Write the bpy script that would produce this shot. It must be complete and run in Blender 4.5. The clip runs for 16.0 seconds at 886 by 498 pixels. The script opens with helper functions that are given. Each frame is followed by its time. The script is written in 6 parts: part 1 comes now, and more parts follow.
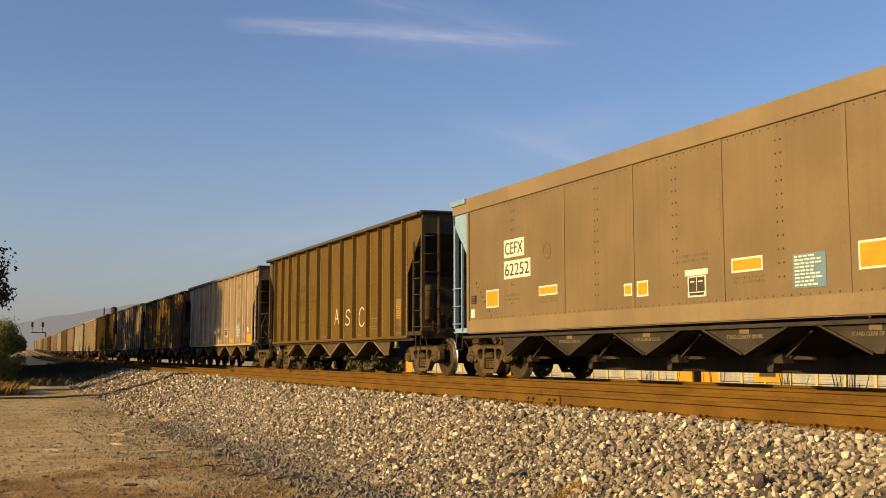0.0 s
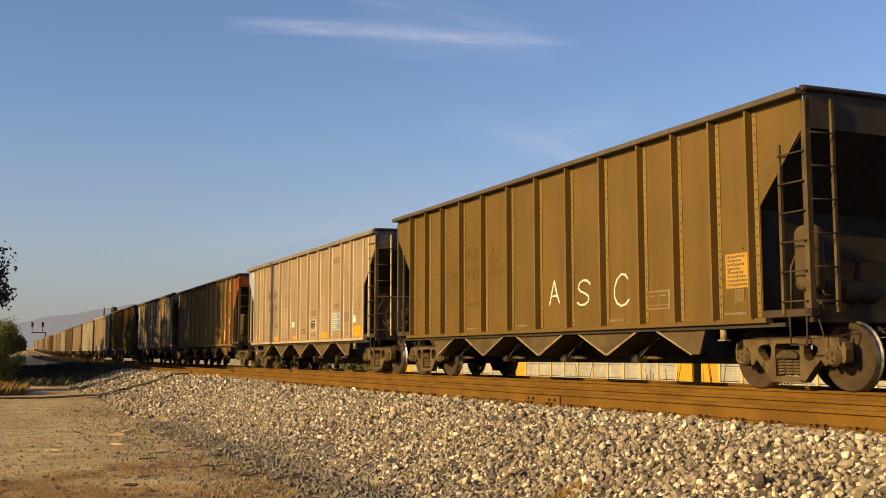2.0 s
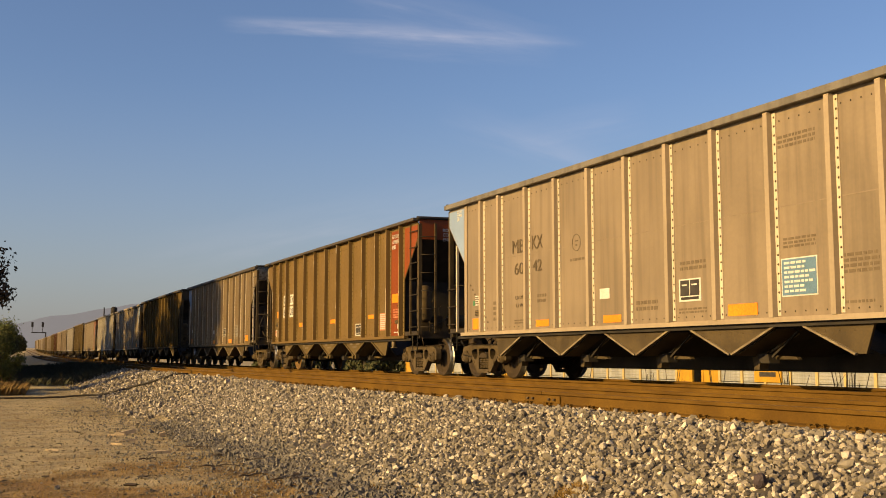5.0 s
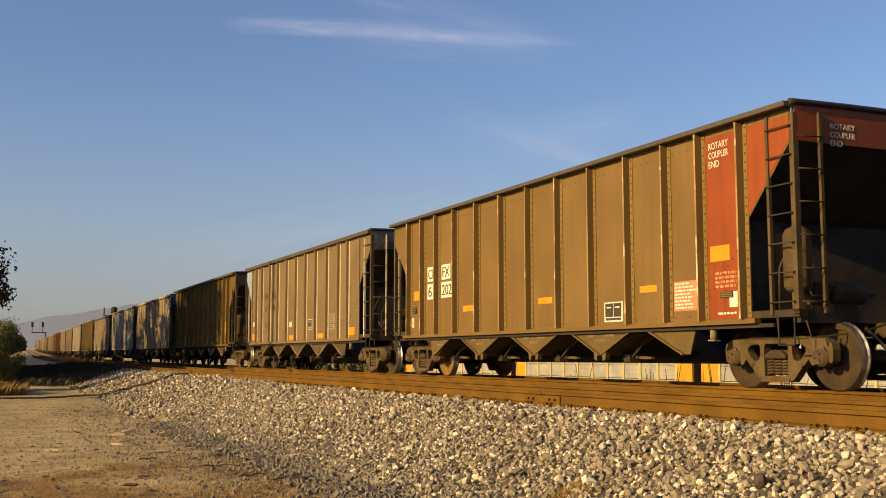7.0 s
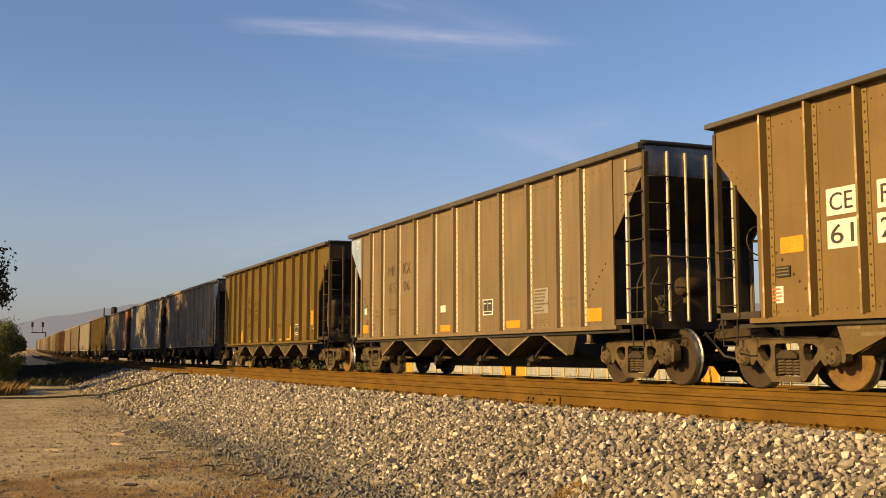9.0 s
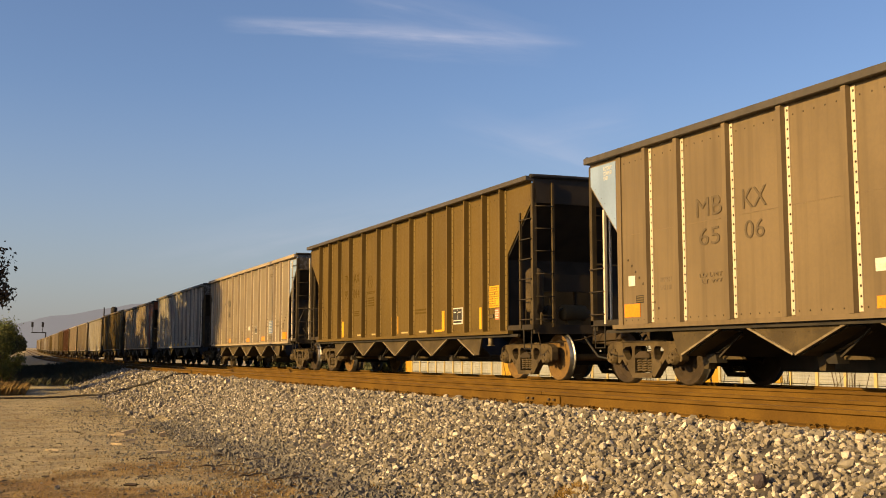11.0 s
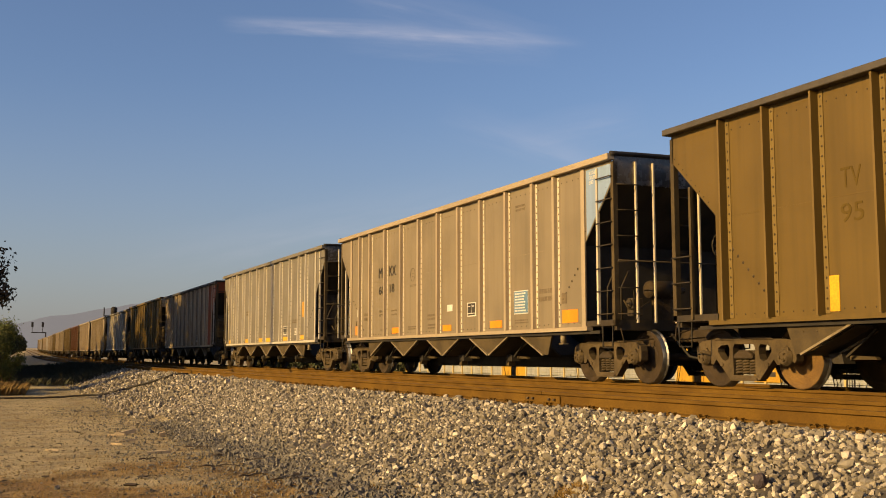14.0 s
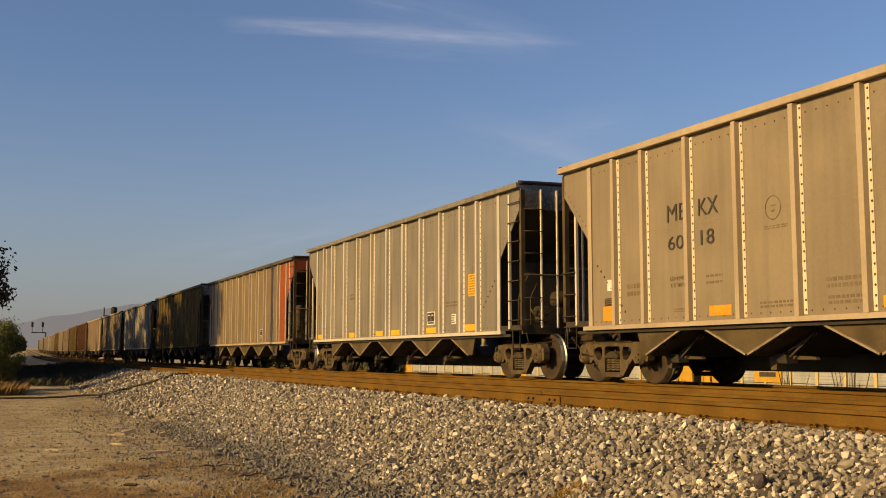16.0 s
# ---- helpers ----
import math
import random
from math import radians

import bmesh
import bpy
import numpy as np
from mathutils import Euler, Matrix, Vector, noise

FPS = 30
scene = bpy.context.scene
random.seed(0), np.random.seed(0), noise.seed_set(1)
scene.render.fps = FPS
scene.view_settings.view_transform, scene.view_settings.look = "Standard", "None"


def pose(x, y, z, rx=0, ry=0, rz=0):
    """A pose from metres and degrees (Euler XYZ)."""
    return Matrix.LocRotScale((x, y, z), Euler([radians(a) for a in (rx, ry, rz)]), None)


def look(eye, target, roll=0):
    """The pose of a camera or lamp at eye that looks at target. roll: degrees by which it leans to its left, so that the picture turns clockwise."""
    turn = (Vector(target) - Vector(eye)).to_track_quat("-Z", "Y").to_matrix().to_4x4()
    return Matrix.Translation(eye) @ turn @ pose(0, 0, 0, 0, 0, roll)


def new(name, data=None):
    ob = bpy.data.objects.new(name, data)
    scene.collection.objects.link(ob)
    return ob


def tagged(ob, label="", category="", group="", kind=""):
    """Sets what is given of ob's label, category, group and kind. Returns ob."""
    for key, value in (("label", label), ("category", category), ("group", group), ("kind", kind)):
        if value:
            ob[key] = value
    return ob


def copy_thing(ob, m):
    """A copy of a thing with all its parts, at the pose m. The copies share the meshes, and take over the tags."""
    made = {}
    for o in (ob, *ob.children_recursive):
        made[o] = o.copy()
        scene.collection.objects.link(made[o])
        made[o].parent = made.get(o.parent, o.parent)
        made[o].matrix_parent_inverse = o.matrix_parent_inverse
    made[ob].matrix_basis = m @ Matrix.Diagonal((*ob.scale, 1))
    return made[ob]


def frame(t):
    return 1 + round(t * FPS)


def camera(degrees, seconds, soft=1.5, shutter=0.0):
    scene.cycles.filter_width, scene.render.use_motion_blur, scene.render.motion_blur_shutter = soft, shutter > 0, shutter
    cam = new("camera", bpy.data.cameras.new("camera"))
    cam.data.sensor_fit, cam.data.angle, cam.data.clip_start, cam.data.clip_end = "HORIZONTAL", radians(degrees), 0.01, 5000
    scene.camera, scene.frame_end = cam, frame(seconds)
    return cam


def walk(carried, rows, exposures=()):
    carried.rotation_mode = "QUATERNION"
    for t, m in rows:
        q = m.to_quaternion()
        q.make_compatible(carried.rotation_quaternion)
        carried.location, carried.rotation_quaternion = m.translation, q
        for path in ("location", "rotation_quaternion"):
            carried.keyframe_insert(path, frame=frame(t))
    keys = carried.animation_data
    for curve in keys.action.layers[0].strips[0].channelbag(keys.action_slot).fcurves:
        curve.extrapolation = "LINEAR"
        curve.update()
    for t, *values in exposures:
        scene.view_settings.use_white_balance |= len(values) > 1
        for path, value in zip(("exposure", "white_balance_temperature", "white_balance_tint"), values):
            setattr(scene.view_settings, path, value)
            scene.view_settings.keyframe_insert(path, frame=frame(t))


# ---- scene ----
cam = camera(45.95, 16.0, soft=1.0)
VIEW = pose(0.0, 0.0, 0.46, 95.9, 0, -24.1)
walk(cam, [(0.0, VIEW), (16.0, VIEW)], exposures=[(0.0, 0.88), (1.0, 0.92), (2.5, 0.97), (4.0, 0.78), (6.5, 0.85), (8.0, 0.92), (11.5, 0.92), (13.0, 0.97), (14.0, 0.73), (15.0, 0.66), (16.0, 0.6)])

# ---- world, sun ----
SUN_ELEVATION, SUN_AZIMUTH = 20.0, -6.0      # azimuth from -x towards +y
a, e = radians(SUN_AZIMUTH), radians(SUN_ELEVATION)
to_sun = Vector((-math.cos(a) * math.cos(e), math.sin(a) * math.cos(e), math.sin(e)))
sun = new("sun", bpy.data.lights.new("sun", "SUN"))
sun.data.energy, sun.data.angle, sun.data.color = 5.0, radians(0.5), (1.0, 0.66, 0.23)
sun.matrix_world = look((-40, 20, 30), Vector((-40, 20, 30)) - to_sun)

world = bpy.data.worlds.new("sky")
scene.world = world
world.use_nodes = True
nt = world.node_tree
sky = nt.nodes.new("ShaderNodeTexSky")
sky.sky_type, sky.sun_disc = "NISHITA", False
sky.sun_elevation, sky.sun_rotation = e, math.atan2(to_sun.x, to_sun.y)
sky.air_density, sky.dust_density, sky.ozone_density = 1.0, 1.7, 2.1


def wnode(kind, **inputs):
    n = nt.nodes.new(kind)
    for key, value in inputs.items():
        n.inputs[int(key[1:])].default_value = value
    return n


def wmath(op, a, b=0.0, c=0.0):
    n = nt.nodes.new("ShaderNodeMath")
    n.operation = op
    for i, v in enumerate((a, b, c)):
        if isinstance(v, (int, float)):
            n.inputs[i].default_value = v
        else:
            nt.links.new(v, n.inputs[i])
    return n.outputs[0]


# a long thin cirrus streak and faint wisps below it
coords = nt.nodes.new("ShaderNodeTexCoord")


def along(axis):
    n = nt.nodes.new("ShaderNodeVectorMath")
    n.operation = "DOT_PRODUCT"
    n.inputs[1].default_value = axis
    nt.links.new(coords.outputs["Generated"], n.inputs[0])
    return n.outputs["Value"]


def streak(centre, right, half, wide, seed, weight):
    c, r = Vector(centre).normalized(), Vector(right).normalized()
    up = r.cross(c)
    s, w = along(r), along(up)
    s = wmath("SUBTRACT", s, c.dot(r))
    w = wmath("SUBTRACT", w, c.dot(up))
    join = nt.nodes.new("ShaderNodeCombineXYZ")
    nt.links.new(wmath("MULTIPLY", s, 9.0), join.inputs[0])
    nt.links.new(wmath("MULTIPLY", w, 70.0), join.inputs[1])
    join.inputs[2].default_value = seed
    n = wnode("ShaderNodeTexNoise", _2=1.0, _3=5.0, _4=0.6)
    nt.links.new(join.outputs[0], n.inputs["Vector"])
    drift = wmath("MULTIPLY_ADD", n.outputs["Fac"], wide * 1.2, -wide * 0.6)
    across = wmath("DIVIDE", wmath("ABSOLUTE", wmath("ADD", w, drift)), wide)
    length = wmath("DIVIDE", wmath("ABSOLUTE", s), half)
    soft_a = wmath("MAXIMUM", wmath("SUBTRACT", 1.0, across), 0.0)
    soft_l = wmath("MAXIMUM", wmath("SUBTRACT", 1.0, wmath("MULTIPLY", length, length)), 0.0)
    body = wmath("MULTIPLY", wmath("MULTIPLY", soft_a, soft_l), weight)
    return wmath("MULTIPLY", body, wmath("POWER", n.outputs["Fac"], 2.2))


amount = streak((0.3584, 0.8836, 0.3012), (0.9138, -0.4025, -0.0549), 0.170, 0.0075, 3.1, 1.1)
amount = wmath("ADD", amount, streak((0.2872, 0.9068, 0.3086), (0.9300, -0.3670, -0.0150), 0.10, 0.006, 6.3, 0.7))
amount = wmath("ADD", amount, streak((0.3900, 0.8720, 0.2957), (0.9020, -0.4250, -0.0750), 0.11, 0.022, 2.2, 0.35))
amount = wmath("ADD", amount, streak((0.4048, 0.8836, 0.3236), (0.8950, -0.3735, -0.2390), 0.11, 0.020, 1.4, 0.5))
amount = wmath("ADD", amount, streak((0.4796, 0.8542, 0.2009), (0.8823, -0.3604, -0.3026), 0.10, 0.020, 8.7, 0.4))
amount = wmath("ADD", amount, streak((0.5100, 0.8330, 0.2150), (0.7900, -0.5900, 0.1500), 0.07, 0.024, 4.4, 0.35))
amount = wmath("ADD", amount, streak((0.2925, 0.9482, 0.1240), (0.8871, -0.4188, 0.1940), 0.20, 0.030, 5.2, 0.3))
amount = wmath("MINIMUM", amount, 0.6)
tint = nt.nodes.new("ShaderNodeMix")
tint.data_type, tint.blend_type = "RGBA", "MULTIPLY"
tint.inputs[0].default_value = 1.0
tint.inputs[7].default_value = (1.00, 1.03, 1.20, 1)
nt.links.new(sky.outputs[0], tint.inputs[6])
cloud = nt.nodes.new("ShaderNodeMix")
cloud.data_type = "RGBA"
cloud.inputs[7].default_value = (6.2, 5.9, 6.6, 1)
nt.links.new(amount, cloud.inputs[0])
haze = nt.nodes.new("ShaderNodeMix")
haze.data_type = "RGBA"
haze.inputs[7].default_value = (3.55, 3.35, 3.25, 1)
low = wmath("MAXIMUM", wmath("SUBTRACT", 1.0, wmath("DIVIDE", wmath("ABSOLUTE", along((0, 0, 1))), 0.26)), 0.0)
nt.links.new(wmath("MULTIPLY", wmath("POWER", low, 1.5), 0.6), haze.inputs[0])
nt.links.new(tint.outputs[2], haze.inputs[6])
nt.links.new(haze.outputs[2], cloud.inputs[6])
nt.links.new(cloud.outputs[2], nt.nodes["Background"].inputs[0])
nt.nodes["Background"].inputs[1].default_value = 0.065

# ---- the track's line ----
SPEED = 6.549
CURVE, CURVE_FROM, CURVE_TO = 1.9e-4, 15.0, 190.0
GRADE = 1.8e-5
TRAIN_LINE, NEAR_LINE, YARD_LINE = 11.52, 7.8, 48.0


def run(t):
    return SPEED * t - 0.00132 * t * (t - 16)


def bend(y):
    q = min(max(0.0, y - CURVE_FROM), CURVE_TO)
    return CURVE * q * q / 2 + CURVE * q * max(0.0, y - CURVE_FROM - CURVE_TO)


def rise(y):
    q = min(max(0.0, y - CURVE_FROM), 260.0)
    return GRADE * q * q + 2 * GRADE * q * max(0.0, y - CURVE_FROM - 260.0)


def on_track(centre, y):
    turn = math.atan(bend(y + 0.5) - bend(y - 0.5))
    tip = math.atan(rise(y + 0.5) - rise(y - 0.5))
    return pose(centre + bend(y), y, rise(y), math.degrees(tip), 0, -math.degrees(turn))


# ---- materials ----
def surface(name, base, other, rough=0.75, metal=0.0, scale=1.2, fine=30.0, bump=0.15, streaks=0.0, spread=0.0, stain=None, grit=0.2, sheen=0.25):
    """A weathered surface: two colours in large patches, fine grain, optional vertical streaks and stains."""
    m = bpy.data.materials.new(name)
    m.use_nodes = True
    n, ln = m.node_tree.nodes, m.node_tree.links
    b = n["Principled BSDF"]
    b.inputs["Metallic"].default_value = metal
    b.inputs["Specular IOR Level"].default_value = sheen
    tc, info = n.new("ShaderNodeTexCoord"), n.new("ShaderNodeObjectInfo")
    shift = n.new("ShaderNodeVectorMath")
    shift.operation = "MULTIPLY_ADD"
    shift.inputs[1].default_value = (37.0, 53.0, 71.0)
    ln.new(info.outputs["Random"], shift.inputs[0])
    ln.new(tc.outputs["Object"], shift.inputs[2])

    def noise_of(s, detail=5.0, stretch=None):
        t = n.new("ShaderNodeTexNoise")
        t.inputs["Scale"].default_value, t.inputs["Detail"].default_value = s, detail
        src = shift.outputs[0]
        if stretch:
            mp = n.new("ShaderNodeMapping")
            mp.inputs["Scale"].default_value = stretch
            ln.new(src, mp.inputs[0])
            src = mp.outputs[0]
        ln.new(src, t.inputs["Vector"])
        return t.outputs["Fac"]

    def ramp(src, lo, hi, a=0.0, z=1.0):
        r = n.new("ShaderNodeMapRange")
        r.interpolation_type = "SMOOTHSTEP"
        for i, v in enumerate((lo, hi, a, z)):
            r.inputs[i + 1].default_value = v
        ln.new(src, r.inputs[0])
        return r.outputs[0]

    def blend(f, a, c, kind="MIX"):
        x = n.new("ShaderNodeMix")
        x.data_type, x.blend_type = "RGBA", kind
        if isinstance(f, float):
            x.inputs[0].default_value = f
        else:
            ln.new(f, x.inputs[0])
        for i, v in ((6, a), (7, c)):
            if isinstance(v, tuple):
                x.inputs[i].default_value = (*v, 1)
            else:
                ln.new(v, x.inputs[i])
        return x.outputs[2]

    col = blend(ramp(noise_of(scale), 0.35, 0.65), base, other)
    grain = noise_of(fine, 3.0)
    g = n.new("ShaderNodeCombineColor")
    gv = ramp(grain, 0.25, 0.75, 1 - grit, 1 + grit)
    for i in range(3):
        ln.new(gv, g.inputs[i])
    col = blend(0.8, col, g.outputs[0], "MULTIPLY")
    if streaks:
        sv = ramp(noise_of(2.2, 6.0, (1.0, 3.0, 0.16)), 0.42, 0.72, 0.0, streaks)
        col = blend(sv, col, tuple(0.38 * v for v in base))
    if stain:
        col = blend(ramp(noise_of(scale * 2.7, 7.0), 0.56, 0.66, 0.0, 0.7), col, stain)
    if spread:
        hv = n.new("ShaderNodeHueSaturation")
        ln.new(ramp(info.outputs["Random"], 0.0, 1.0, 1 - spread, 1 + spread), hv.inputs["Value"])
        ln.new(col, hv.inputs["Color"])
        col = hv.outputs[0]
    ln.new(col, b.inputs["Base Color"])
    ln.new(ramp(grain, 0.2, 0.8, max(0.05, rough - 0.12), min(1.0, rough + 0.12)), b.inputs["Roughness"])
    bp = n.new("ShaderNodeBump")
    bp.inputs["Strength"].default_value, bp.inputs["Distance"].default_value = bump, 0.02
    ln.new(grain, bp.inputs["Height"])
    ln.new(bp.outputs[0], b.inputs["Normal"])
    return m


def island(name, colours, rough=0.85, fine=60.0):
    """Many small pieces in one mesh, each with a colour of its own."""
    m = bpy.data.materials.new(name)
    m.use_nodes = True
    n, ln = m.node_tree.nodes, m.node_tree.links
    b = n["Principled BSDF"]
    b.inputs["Roughness"].default_value = rough
    geo, cr = n.new("ShaderNodeNewGeometry"), n.new("ShaderNodeValToRGB")
    ln.new(geo.outputs["Random Per Island"], cr.inputs[0])
    while len(cr.color_ramp.elements) < len(colours):
        cr.color_ramp.elements.new(0.5)
    for i, (el, c) in enumerate(zip(cr.color_ramp.elements, colours)):
        el.position, el.color = i / (len(colours) - 1), (*c, 1)
    tc, t, mx = n.new("ShaderNodeTexCoord"), n.new("ShaderNodeTexNoise"), n.new("ShaderNodeMix")
    t.inputs["Scale"].default_value = fine
    ln.new(tc.outputs["Object"], t.inputs["Vector"])
    mx.data_type, mx.blend_type = "RGBA", "MULTIPLY"
    mx.inputs[0].default_value = 0.45
    ln.new(cr.outputs[0], mx.inputs[6])
    ln.new(t.outputs["Fac"], mx.inputs[7])
    ln.new(mx.outputs[2], b.inputs["Base Color"])
    return m


def paint(name, base, streaks=0.35):
    """Weathered car paint."""
    return surface(name, base, tuple(v * 0.84 for v in base), 0.55, 0.0, 0.7, 18.0, 0.05, streaks, grit=0.07, sheen=0.22)


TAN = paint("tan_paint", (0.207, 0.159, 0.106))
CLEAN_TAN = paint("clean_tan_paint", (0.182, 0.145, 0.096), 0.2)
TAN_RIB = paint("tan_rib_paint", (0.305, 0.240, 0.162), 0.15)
GREY_TAN = paint("grey_tan_paint", (0.145, 0.104, 0.056))
GREY = paint("grey_paint", (0.156, 0.138, 0.112), 0.5)
# paler than the ribs: sun glare on the flange strip put into the colour
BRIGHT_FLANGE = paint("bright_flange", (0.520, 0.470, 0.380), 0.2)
GREY_RIB = paint("grey_rib_paint", (0.390, 0.350, 0.285), 0.2)
BROWN = paint("brown_paint", (0.094, 0.058, 0.012), 0.25)
# side paint lightened for the sunlit rib fronts
LIT_BROWN_RIB = paint("lit_brown_rib_paint", (0.118, 0.075, 0.020), 0.2)
OCHRE = paint("ochre_paint", (0.105, 0.066, 0.015), 0.25)
# ochre side paint, lightened the same way for rib fronts
LIT_OCHRE_RIB = paint("lit_ochre_rib_paint", (0.142, 0.091, 0.026), 0.2)
OLIVE = paint("olive_paint", (0.136, 0.085, 0.028), 0.15)
OLIVE_RIB = paint("olive_rib_paint", (0.146, 0.101, 0.039), 0.3)
SMOOTH_TAN = paint("smooth_tan_paint", (0.140, 0.103, 0.056), 0.12)
SMOOTH_BAND = paint("band_paint", (0.172, 0.131, 0.076), 0.1)
PALE = paint("pale_paint", (0.26, 0.205, 0.135), 0.4)
MAROON = paint("maroon_paint", (0.105, 0.048, 0.022), 0.4)
FADED_YELLOW = surface("faded_yellow_placard", (0.30, 0.175, 0.022), (0.25, 0.15, 0.02), 0.6, 0, 5.0, 40.0, 0.05)
# rib fronts: base lightened for sun, with pale worn patches
LIT_WORN_RIB = surface("lit_worn_rib_paint", (0.250, 0.172, 0.072), (0.160, 0.106, 0.036), 0.55, 0.0, 1.1, 25.0, 0.05, stain=(0.52, 0.44, 0.33), grit=0.07)
GATE_TAN = surface("dusty_tan_gate", (0.096, 0.064, 0.022), (0.074, 0.050, 0.018), 0.75, 0.0, 1.6, 25.0, 0.1)
FADED_BLUE = surface("faded_blue_sign", (0.205, 0.185, 0.150), (0.180, 0.165, 0.135), 0.6, 0.0, 5.0, 50.0, 0.05)
RED = paint("red_paint", (0.205, 0.048, 0.011), 0.3)
CYAN = paint("pale_cyan_paint", (0.170, 0.280, 0.420), 0.15)
PALE_BLUE = paint("pale_blue_paint", (0.215, 0.290, 0.430), 0.2)
DARK_CHORD = paint("sooty_chord_paint", (0.072, 0.060, 0.047), 0.3)
RIVET = surface("dirty_rivet", (0.060, 0.042, 0.021), (0.036, 0.025, 0.013), 0.7, 0, 5.0, 40.0, 0.1)
# sun glare along the flange edges is part of this pale colour
FLANGE = paint("sunlit_flange", (0.500, 0.428, 0.318), 0.25)
FLANGE_BROWN = paint("brown_flange", (0.147, 0.099, 0.031), 0.2)
# near black: deep shade under and between car parts put into the colour
NEAR_BLACK = surface("near_black_steel", (0.018, 0.015, 0.013), (0.032, 0.026, 0.019), 0.8, 0, 2.0, 25.0, 0.2)
# coal grime, darkened further for the shade on the car ends
END_DARK = surface("grimy_shaded_end_paint", (0.024, 0.018, 0.012), (0.043, 0.031, 0.018), 0.7, 0, 1.0, 22.0, 0.15, 0.3)
FRAME_DUST = surface("dust_caked_steel", (0.080, 0.056, 0.028), (0.049, 0.034, 0.017), 0.9, 0, 2.6, 40.0, 0.3, stain=(0.036, 0.024, 0.013))
END_GLOSS = surface("glossy_grimy_end", (0.050, 0.042, 0.034), (0.105, 0.090, 0.070), 0.26, 0, 1.4, 12.0, 0.05, 0.5, grit=0.07, sheen=0.8)
# bolster colour darkened for the shade inside the side frame openings
TRUCK_SHADE = surface("shaded_cast_steel", (0.030, 0.021, 0.012), (0.044, 0.029, 0.015), 0.8, 0, 3.0, 45.0, 0.3)
TRUCK_STEEL = surface("dusty_cast_steel", (0.043, 0.028, 0.014), (0.025, 0.016, 0.008), 0.85, 0, 3.0, 45.0, 0.35)
GATE_PAINT = surface("dusty_gate_paint", (0.070, 0.049, 0.022), (0.043, 0.030, 0.014), 0.8, 0, 2.0, 30.0, 0.2)
GATE_EDGE = surface("worn_gate_edge", (0.198, 0.158, 0.096), (0.132, 0.099, 0.059), 0.7, 0, 4.0, 40.0, 0.2)
WHEEL_RUST = surface("wheel_rust", (0.039, 0.025, 0.013), (0.025, 0.016, 0.009), 0.85, 0, 4.0, 50.0, 0.25)
WHEEL_FRESH = surface("fresh_wheel_rust", (0.143, 0.081, 0.024), (0.104, 0.057, 0.019), 0.85, 0, 4.0, 50.0, 0.25)
TREAD = surface("polished_tread", (0.200, 0.190, 0.175), (0.150, 0.140, 0.130), 0.42, 1.0, 4.0, 9.0, 0.02)
RUST = surface("rusty_rail", (0.112, 0.060, 0.010), (0.082, 0.043, 0.008), 0.95, 0, 1.6, 70.0, 0.3, sheen=0.1)
RAIL_TOP = surface("dull_rail_head", (0.073, 0.040, 0.014), (0.096, 0.050, 0.017), 0.5, 0.3, 2.0, 60.0, 0.1)
TIE_WOOD = surface("creosoted_wood", (0.055, 0.04, 0.028), (0.09, 0.068, 0.048), 0.9, 0, 4.0, 40.0, 0.5)
BLACK = surface("black_rubber", (0.015, 0.014, 0.013), (0.025, 0.022, 0.02), 0.6, 0, 3.0, 40.0, 0.1)
ORANGE = surface("orange_reflector", (0.640, 0.218, 0.011), (0.575, 0.186, 0.011), 0.45, 0, 3.0, 40.0, 0.05)
YELLOW = surface("yellow_paint", (0.560, 0.295, 0.015), (0.500, 0.260, 0.015), 0.5, 0, 3.0, 40.0, 0.05)
LABEL_WHITE = surface("white_stencil", (0.529, 0.503, 0.452), (0.464, 0.439, 0.387), 0.6, 0, 5.0, 50.0, 0.05)
LABEL_BLACK = surface("black_stencil", (0.03, 0.026, 0.022), (0.045, 0.04, 0.034), 0.6, 0, 5.0, 50.0, 0.05)
LABEL_FAINT = surface("faded_stencil", (0.102, 0.075, 0.045), (0.132, 0.099, 0.060), 0.7, 0, 5.0, 50.0, 0.05)
FADED_DARK = surface("faded_dark_stencil", (0.082, 0.060, 0.034), (0.096, 0.070, 0.040), 0.7, 0, 5.0, 50.0, 0.05)
FADED_BROWN = surface("faded_brown_stencil", (0.074, 0.047, 0.010), (0.084, 0.054, 0.012), 0.8, 0, 5.0, 50.0, 0.0, sheen=0.1)
LABEL_BLUE = surface("blue_sign", (0.100, 0.172, 0.248), (0.088, 0.152, 0.216), 0.5, 0, 5.0, 50.0, 0.05)
TAG_GREEN = surface("green_tag", (0.060, 0.180, 0.090), (0.050, 0.150, 0.075), 0.6, 0, 5.0, 50.0, 0.05)
TAG_RED = surface("red_tag", (0.480, 0.090, 0.070), (0.420, 0.080, 0.060), 0.6, 0, 5.0, 50.0, 0.05)
LABEL_PINK = surface("pink_sign", (0.440, 0.170, 0.090), (0.390, 0.145, 0.075), 0.5, 0, 5.0, 50.0, 0.05)
GALV = surface("galvanised_steel", (0.42, 0.42, 0.40), (0.5, 0.48, 0.44), 0.45, 0.5, 3.0, 40.0, 0.1)
PANEL_WHITE = surface("autorack_panel", (0.288, 0.288, 0.273), (0.224, 0.225, 0.218), 0.6, 0, 0.8, 20.0, 0.1, 0.35)
AUTORACK_YELLOW = surface("autorack_yellow", (0.396, 0.222, 0.016), (0.327, 0.180, 0.016), 0.6, 0, 1.2, 20.0, 0.1, 0.2)
POST_YELLOW = surface("faded_yellow_post", (0.395, 0.299, 0.128), (0.351, 0.268, 0.128), 0.6, 0, 2.0, 20.0, 0.1)
